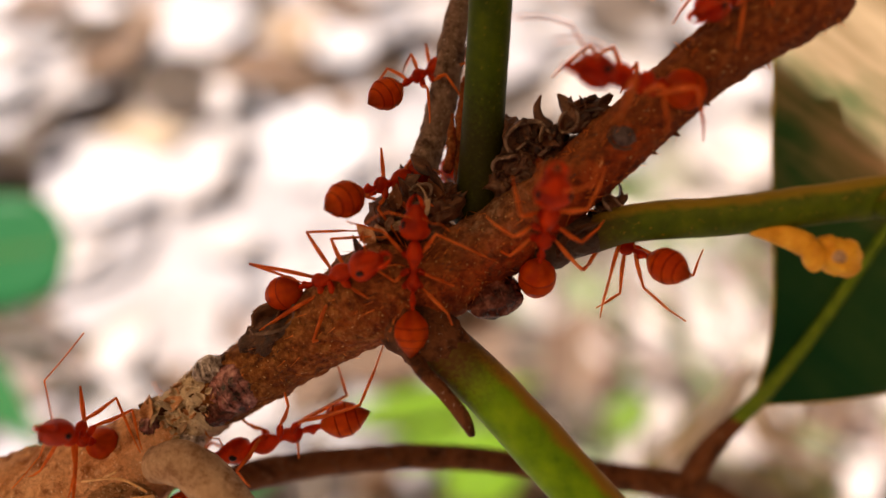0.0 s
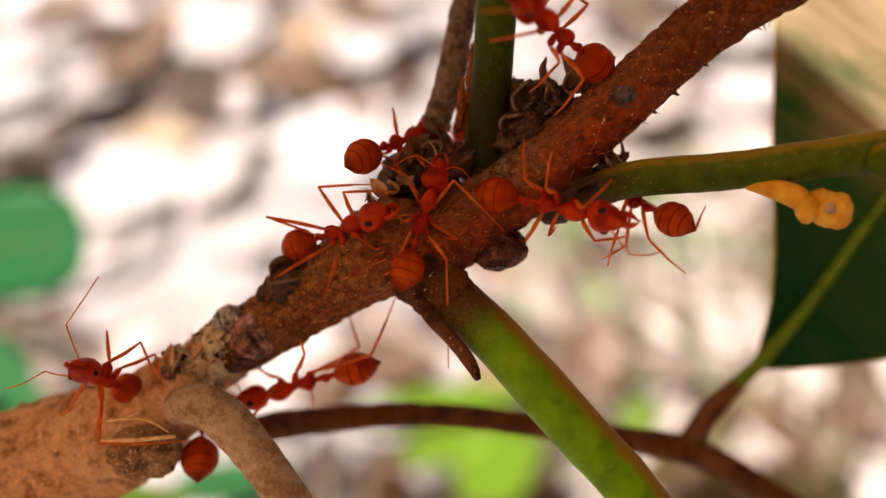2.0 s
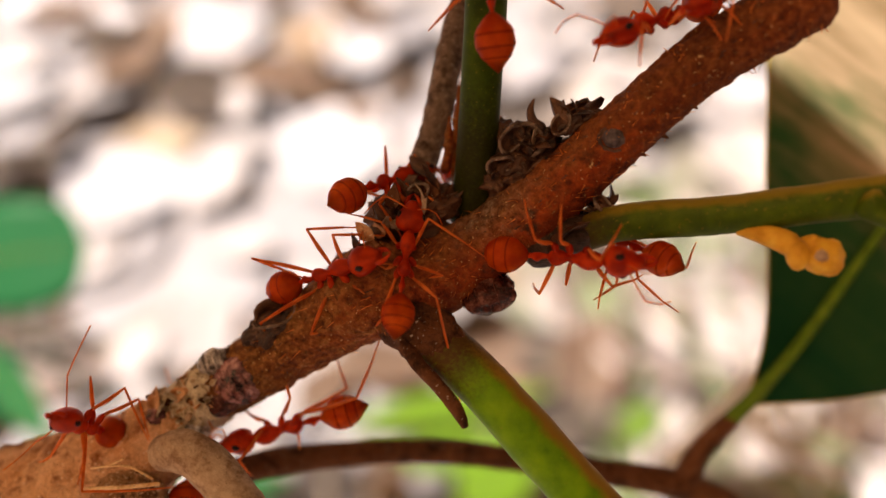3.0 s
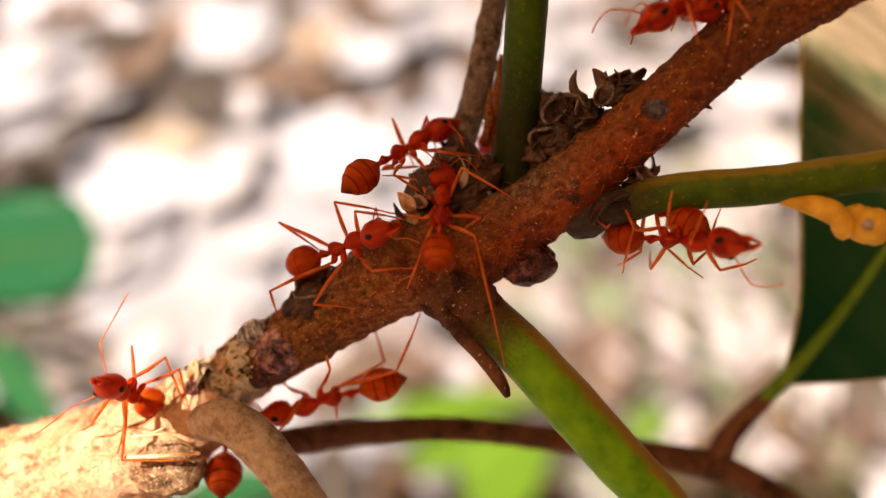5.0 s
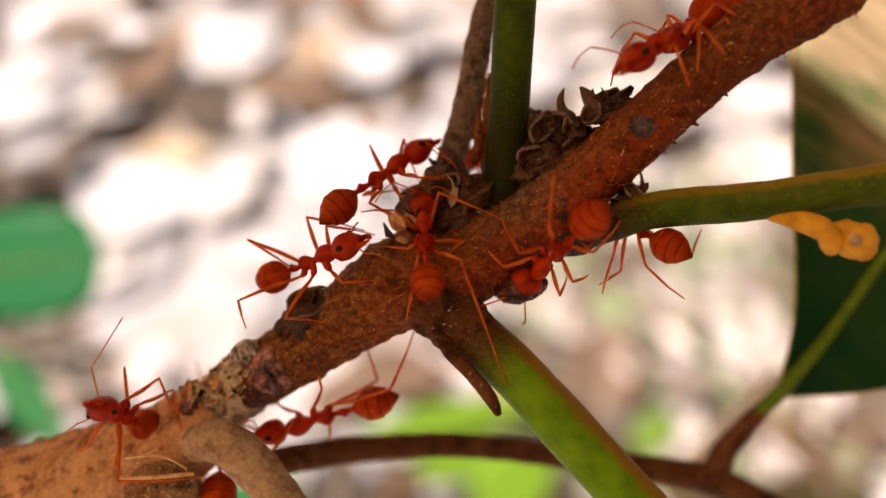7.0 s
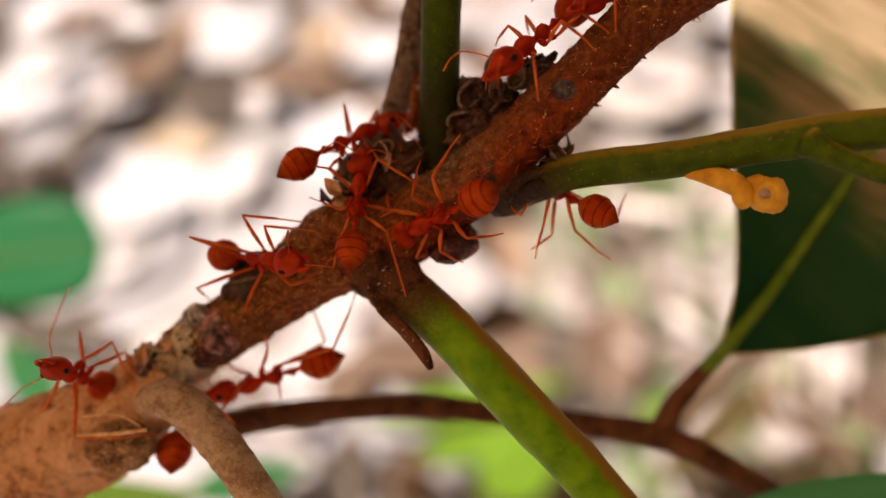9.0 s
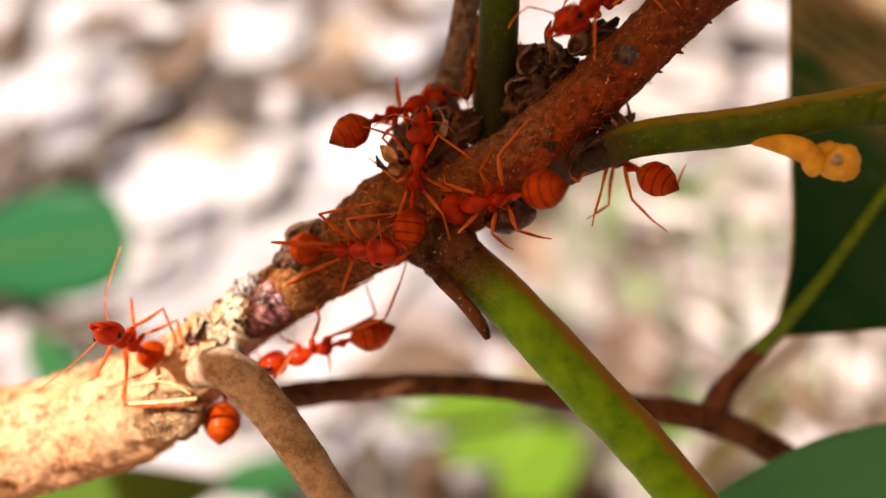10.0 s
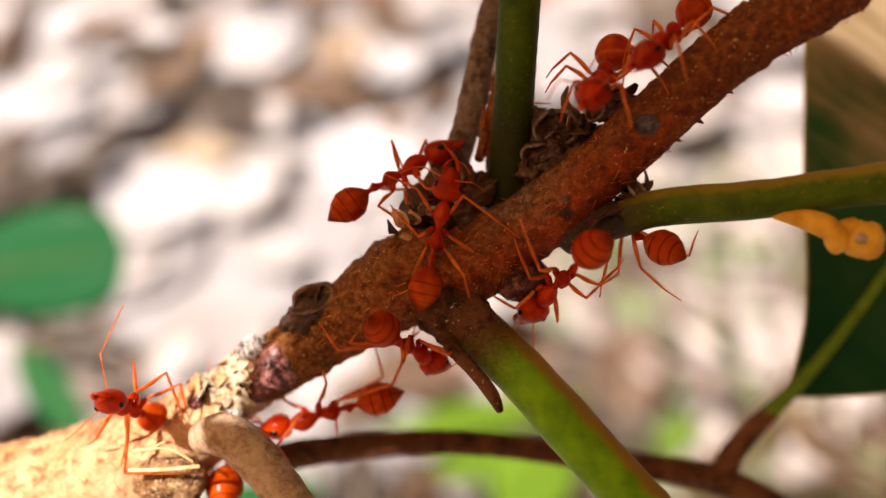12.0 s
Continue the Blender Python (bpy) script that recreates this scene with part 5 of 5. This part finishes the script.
def build_ants():
    add_ant([(0, -0.43, 9.8, -1.5, 34.9, -32.7, -40), (0.5, 0.88, 9.41, -1.5, 34.7, -33.1, -40), (1, 0.93, 11.35, -1.5, 61.2, -30.6, -30), (1.5, 2.18, 13.73, -1.5, 66.5, -33.9, -30), (2, 2.46, 17.16, -1.5, 79, -26.4, -30), (12, 2.3, 19.23, -1.5, 81.7, -21.9, -30)], 3, label="red weaver ant climbing the grey twig", seed=1, size=0.85)
    add_ant([(0, 9.33, 8.02, 6, 178, 34.9, 60), (0.5, 8.31, 7.99, 6, -153.8, 38.1, 50), (1, 7.52, 8.27, 6, -159.9, 36.6, 60), (1.5, 6.75, 8.54, 5.5, 176.4, 23, 60), (2, 5.78, 8.45, 5, 155.9, 44.7, 20), (2.5, 4.71, 9.64, 4.5, 140.4, 48.9, 5), (3, 2.91, 13.43, 5.0, 97, 10, 0), (3.2, 2.71, 16.03, 5.0, 97, 8, 0), (4.8, 2.6, 26.0, 5.4, 95, 6, 0), (12, 2.6, 27.0, 5.4, 95, 6, 0)], 3, label="large orange-red ant running up the green stem", seed=2, size=1.0, feelers=(1.3, 0.3))
    add_ant([(0, -2.35, 3.84, 0.5, 20.3, -46.5, -65), (1, -2, 3.88, 0.5, 18.6, -46.2, -65), (2, -2.24, 3.88, 0.5, 26, -46.6, -65), (3, -2.15, 4, 0.5, 20.9, -45.6, -65), (5, -3.56, 4.09, 0.5, 33.1, -29.4, -75), (5.5, -3.56, 3.96, 0.5, 30.3, -27, -75), (6, -3.92, 3.83, 0.5, 34.8, -24.5, -75), (6.5, -4.3, 3.74, 0.5, 36.8, -25, -75), (8.5, -3.11, 3.88, 0.5, 27.9, -23.9, -65), (9.5, -2.53, 3.89, 0.5, 22, -20.7, -60), (10.5, -3.43, 3.55, 0.5, 26.2, -34.2, -60), (11.5, -3.61, 3.59, 0.5, 29.6, -23.4, -70), (12, -3.66, 3.62, 0.5, 30, -12.7, -70)], 0.6, label="red ant perched on the twig with raised head", seed=3, gaster_turn=(-8, 0), size=0.92,
            legs_at=[((-1.41, 3.54, 2.20), (0.93, 3.33, 0.40)), ((-2.43, 2.77, 2.00), (-0.42, 2.90, 0.20)), ((-4.02, 2.57, 2.00), (-1.82, 0.97, 1.40)), ((-2.09, 5.93, -0.60), (-1.50, 3.40, -0.40)), ((-3.95, 5.84, -0.40), (-2.89, 3.26, -0.60)), ((-4.66, 3.16, -0.50), (-1.50, 3.15, -0.40))],
            feelers_at=[((-0.27, 4.64, 0.80), (0.48, 3.91, 0.60)), ((-0.57, 5.43, 0.40), (0.18, 4.25, 0.20))])
    add_ant([(0, 2.12, 6.04, -2.6, -132.9, -51.9, 30), (3, 2.26, 6.11, -2.6, -133, -50.2, 30), (5, 2, 6.33, -3, -121.3, -51.1, 30), (9.5, 1.72, 6.79, -3, -136.3, -46, 30), (12, 2.49, 8.61, -3, -125.4, -49.4, 30)], 0.4, label="red ant half hidden behind the green stem", seed=4, size=0.75)
    add_ant([(0, -5.34, -0.9, 1.8, 19.1, 33.2, -40), (1, -5.42, -1.06, 1.8, 18.3, 32.3, -40), (2, -5.47, -0.92, 1.8, 18.8, 35.5, -40), (3, -5.34, -0.84, 1.8, 18.4, 31.4, -40), (5, -6.68, -1.06, 1.8, 19.7, 37, -60), (5.5, -6.45, -1.09, 1.8, 17.4, 36, -60), (6, -7.14, -1.04, 1.5, 25.6, 37.4, -70), (6.5, -7.64, -0.52, 1.5, 25.8, 32, -70), (8.5, -7.87, -2.19, 1.8, -4.6, 38.4, -20), (9.5, -6.59, -2.94, 2.2, -3.5, 36.1, -10), (10, -5.6, -3.73, 2.5, -2.4, 35.1, 0), (10.5, -4.67, -3.5, 2.8, -20.1, 43.9, 0), (11, -4.18, -3.55, 2.6, -26.3, 46.7, 10), (11.5, -3.1, -4.95, 2.2, -42.1, -47.3, 15), (12, -2.72, -5.28, 2, -43.1, -53.6, 20)], 1.0, label="dark red ant clinging to the bark", seed=5, size=0.9,
            legs_at=[((-4.62, -2.23, 3.00), (-2.40, -2.12, 2.40)), ((-7.70, -3.92, 2.40), (-5.72, -4.23, 1.60)), ((-10.22, -3.06, 1.20), (-9.97, -4.53, 0.40)), ((-5.60, 0.76, 1.60), (-3.02, 0.26, 1.80)), ((-6.72, 1.27, 1.20), (-3.65, 0.62, 1.20)), ((-9.78, 0.27, 0.80), (-7.16, -1.51, 1.00))],
            feelers_at=[((-3.48, -0.81, 3.20), (-2.37, -1.10, 3.00)), ((-4.12, 0.89, 2.40), (-4.41, 0.31, 2.40))])
    add_ant([(0, -0.89, -0.85, 3, 87.5, 3.9, 10), (1, -0.7, -0.62, 3, 79, -8, 8), (1.5, -0.94, -0.54, 3.1, 73, -20, 6), (2, -0.95, -0.47, 3.1, 73, -20, 6), (3, -1.12, -0.35, 3.1, 83, -24, 5), (5, -1.46, 0.72, 3.1, 86.1, -40.7, 5), (5.5, -1.45, 0.82, 3.1, 83.8, -41.5, 5), (6, -1.52, 0.44, 3.1, 94.5, -43.7, 5), (6.5, -1.69, 0.31, 3.1, 96.1, -40.5, 5), (8.5, -1.77, 0.4, 3.1, 85.6, -34.3, 5), (9.5, -1.81, 0, 3.1, 86.4, -17.6, 5), (10.5, -1.63, -0.3, 3.1, 79.3, -2.2, 5), (11.5, -1.7, -0.47, 3.1, 80.8, 0, 5), (12, -1.29, 0.33, 3.1, 77.1, 0, 5)], 0.8, label="red ant stretched across the branch fork", seed=6, size=0.84,
            legs_at=[((-0.26, 3.03, 2.40), (2.68, 0.88, 2.60)), ((0.45, 0.45, 3.40), (-0.40, -0.11, 2.40)), ((0.11, -0.38, 4.40), (1.33, -6.91, 3.60)), ((-2.74, 2.60, 1.60), (-4.50, 2.84, 1.00)), ((-2.37, 0.59, 3.00), (-4.22, 1.06, 1.40)), ((-2.56, -1.60, 4.40), (-3.20, -2.97, 2.40))],
            feelers_at=[((-0.40, 3.50, 2.00), (0.47, 2.80, 1.60)), ((-2.43, 4.07, 2.00), (-3.60, 3.22, 1.80))])
    add_ant([(0, 5.29, 1.12, 4, 88.1, 45.7, 0), (0.5, 5.39, 1.07, 4, 79.7, 50.1, 0), (1, 5.48, 0.94, 4.3, 15.7, 50.4, 20), (1.5, 5.33, 0.77, 4.2, 2.9, 37.8, 40), (2, 5.33, 0.33, 3.8, -13.5, 29.1, 50), (2.5, 6.07, 0.07, 3.8, -11.2, 27.7, 50), (3, 6.6, 0.03, 3.6, -3.3, 23.2, 50), (4.8, 9.83, -0.35, 3, 1.6, 48, 60), (5, 10.08, -0.58, 3, -4.6, 48.8, 60), (5.5, 9.49, -0.77, 3, -26.7, 50.6, 60), (6, 6.96, -0.79, 3.4, -58.5, -49.8, 0), (6.5, 5.59, -0.48, 3.8, -103.4, -48, -20), (8.5, 2.69, -0.17, 3.8, -150.9, -45.7, -10), (9.5, 2.34, -1.13, 3.8, -165.4, -35.9, -10), (10.5, 2.33, -1.44, 3.8, -174.8, -39, -10), (11.5, 4.81, -2.13, 3, -148.6, -34.8, -30), (12, 4.9, -1.89, 3, -128.8, -46.3, -30)], 2.0, label="red ant turning about under the side stalk", seed=7, size=0.95)
    add_ant([(0, 9.77, 0.63, 1, 148.8, -47.2, -70), (1, 10.12, 0.72, 1, 150.2, -43.9, -70), (2, 10.09, 0.79, 1, 147, -43, -70), (3, 10.03, 0.94, 1, 149.2, -45.1, -70), (5.5, 8.95, 1.26, 1, 148.6, -43.2, -70), (6.5, 8.76, 1.19, 1, 147.4, -41.3, -70), (8.5, 8.91, 0.74, 1, 147.9, -38.7, -70), (9.5, 8.76, 0.88, 1, 148.5, -30.5, -70), (10.5, 8.73, 0.86, 1, 146.5, -40.2, -70), (12, 8.3, 0.83, 1, 148.9, -42.1, -70)], 0.4, label="orange-red ant hanging below the side stalk", seed=8, size=0.9,
            legs_at=[((6.78, 0.03, 2.20), (6.18, 0.60, 2.40)), ((7.95, -0.40, 2.40), (7.53, -2.27, 2.20)), ((9.71, -0.84, 2.00), (11.84, -2.54, 1.60)), ((7.45, 1.85, 0.00), (6.69, 0.92, 1.00)), ((8.89, -1.17, 0.40), (7.61, -1.90, 0.80)), ((12.64, -0.27, 0.40), (12.96, 1.07, 1.00))])
    add_ant([(5.5, -7.61, -9.41, -1.5, -164.3, 0, -75)], 0.4, label="orange-red ant hanging head down under the branch", seed=10, size=0.97,
            legs_at=[((-10.26, -11.03, -0.60), (-9.81, -12.16, -1.60)), ((-7.36, -7.51, 0.20), (-7.80, -6.42, -0.60)), ((-3.78, -7.58, -0.20), (-2.51, -4.40, -0.40)), ((-10.05, -8.93, -2.40), (-10.91, -7.90, -2.00)), ((-7.36, -9.53, -2.20), (-7.30, -10.91, -2.40)), ((-4.63, -7.52, -2.60), (-5.09, -5.47, -1.60))],
            feelers_at=[((-11.34, -11.03, -0.60), (-12.26, -10.42, -0.60)), ((-11.39, -9.51, -1.40), (-12.06, -8.96, -1.00))])
    add_ant([(5.5, -17.43, -8.67, 1.4, 98.3, 69.4, 0)], 0.4, label="orange ant feeding on the pale bark", seed=11, size=0.86,
            legs_at=[((-15.88, -6.81, 0.80), (-15.11, -9.91, -0.40)), ((-17.58, -6.19, 1.00), (-17.61, -8.72, 0.20)), ((-15.21, -7.44, 0.60), (-14.91, -9.61, 0.00)), ((-19.84, -10.43, 0.60), (-20.73, -10.88, 0.00)), ((-17.71, -10.23, 1.40), (-18.41, -11.92, 0.60)), ((-17.77, -11.99, 1.60), (-13.50, -12.04, 0.80))],
            feelers_at=[((-19.20, -6.16, 1.20), (-17.71, -3.49, 1.40)), ((-20.10, -9.29, 1.00), (-21.83, -10.68, 0.80))])
    add_ant([(10.6, -13.9, -11.5, -4, 101.8, -48.8, 0)], 0.3, label="glossy orange-red ant beneath the pale branch", seed=12, size=1.05)
    add_ant([(0, 16.31, 15.9, 5, -146.4, 28.2, 50), (2, 12.61, 13.02, 5, -146.4, 27.8, 50), (2.5, 12.61, 12.23, 4, -153.5, 29.1, 65), (3, 11.41, 11.64, 4, -155.4, 26.7, 65), (5, 11, 11.29, 4, -148.1, 20.3, 65), (5.5, 11.04, 11.51, 4, -148.3, 25.5, 65), (6, 10.77, 10.81, 4, -148.5, 27.1, 65), (6.5, 11.02, 10.72, 4, -146.1, 26.4, 65), (8.5, 7.78, 8.43, 4, -140.1, 26.9, 50), (9.5, 8.01, 8.71, 4, -138.2, 32.2, 50), (10.5, 7.7, 8.26, 4, -147.8, 33.9, 50), (11.5, 6.9, 7.9, 4, -139.7, 49, 30), (12, 6.93, 8.31, 4, -120.3, 52.4, 30)], 1.5, label="red ant walking down the upper branch", seed=13, size=0.95)
    add_ant([(0, 14.48, 12.65, 4.5, -146, 29, 40), (3, 14.52, 13.13, 4.5, -144.4, 33.9, 40), (6, 12.4, 10.86, 3, -153, 31.6, 55), (8.5, 12.3, 11.09, 3, -149, 34.6, 55), (9.5, 12.28, 11.12, 3, -151.7, 33.6, 55), (10.5, 11.5, 10.6, 3, -150.5, 35.6, 55), (11.0, 10.4, 9.8, 3.5, -145, 36, 55), (11.5, 10.3, 10.0, 4, -140, 37, 55), (12, 10.2, 10.2, 4, -135.7, 37.6, 55)], 1.0, label="orange ant following along the upper branch", seed=14, size=0.9)


def swing(part_, base, times, turns):
    walk(part_, [(t, base @ pose(0, 0, 0, *turn)) for t, turn in zip(times, turns)])


def motions():
    for n, ((ant, head, antennae, legs), rows, gait) in enumerate(ANTS):
        keys = [(r[0], in_world(ant_pose(*r[1:]))) for r in rows]
        if keys[0][0] > 0:
            keys.insert(0, (0.0, keys[0][1]))
        if keys[-1][0] < 12:
            keys.append((12.0, keys[-1][1]))
        walk(ant, keys)
        rng = random.Random(40 + n)
        for k, feeler in enumerate(antennae):
            times = [0.4 * i for i in range(31)]
            swing(feeler, feeler.matrix_basis.copy(), times, [(rng.uniform(-9, 9), rng.uniform(-10, 10), rng.uniform(-12, 12)) for _ in times])
        for k, leg in enumerate(legs):
            base = leg.matrix_basis.copy()
            if gait >= 1.5:
                times = [0.2 * i for i in range(61)]
                phase = (k % 2) * math.pi
                swing(leg, base, times, [(6 * math.cos(7 * t + phase), 0, 13 * math.sin(7 * t + phase)) for t in times])
            else:
                times = [0.8 * i for i in range(16)]
                swing(leg, base, times, [(rng.uniform(-2, 2) * gait, rng.uniform(-2, 2) * gait, rng.uniform(-4, 4) * gait) for _ in times])
    # unseen shade leaves that sway in the wind and let the sun through
    for leaf, sway in ((LEAVES[0], SWAY), (LEAVES[1], NOD), (LOW_LEAF, LIFT)):
        base = leaf.matrix_basis.copy()
        walk(leaf, [(t, Matrix.Translation(SIDE * a + UP * b_) @ base) for t, a, b_ in sway])


SWAY = [(0, 0, 0), (3.4, 0, 0), (4.3, -10, 4), (4.8, -30, 8), (5.1, -30, 8), (5.5, -1, 2), (6.2, 0, 0), (6.7, -7, 4), (7.5, 0, 0), (8.9, 0, 0), (9.2, -5, 0), (9.5, -9, 6), (9.65, -4, 2),
        (9.85, -3, 2), (10.05, -34, 8), (10.75, -32, 8), (11.0, -14, 6), (11.2, -10, 6), (11.6, -10, 6), (11.8, -32, 8), (12, -36, 8)]
NOD = [(0, -1.6, 0), (8.9, -1.6, 0), (9.2, 4, 0), (9.6, 0, 0), (10, 4.2, 0), (10.5, 3.6, 0), (11, 2.6, 0), (12, 3, 0)]
LIFT = [(0, 0, 0), (7.6, 0, 0), (8.3, 0, 1.6), (8.7, 0, 0.8), (9.0, 0, 0.8), (9.2, 0, 3.2), (9.4, 0, 3.2), (9.6, 0, 5.2), (9.8, 0, 3.2), (10, 0, 3.3), (10.2, 0, -1.0), (10.5, 0, -2.5), (12, 0, -2.5)]

build_ground()
build_litter()
build_blades()
build_crumbs()
build_stalks()
build_grass()
build_background()
SHRUB_THING = build_shrub()
LEAVES, SIDE, UP = build_canopy(SHRUB_THING)
LOW_LEAF = build_low_leaf(SHRUB_THING)
build_debris(SHRUB_THING)
build_fuzz(SHRUB_THING)
build_bugs()
build_ants()
motions()
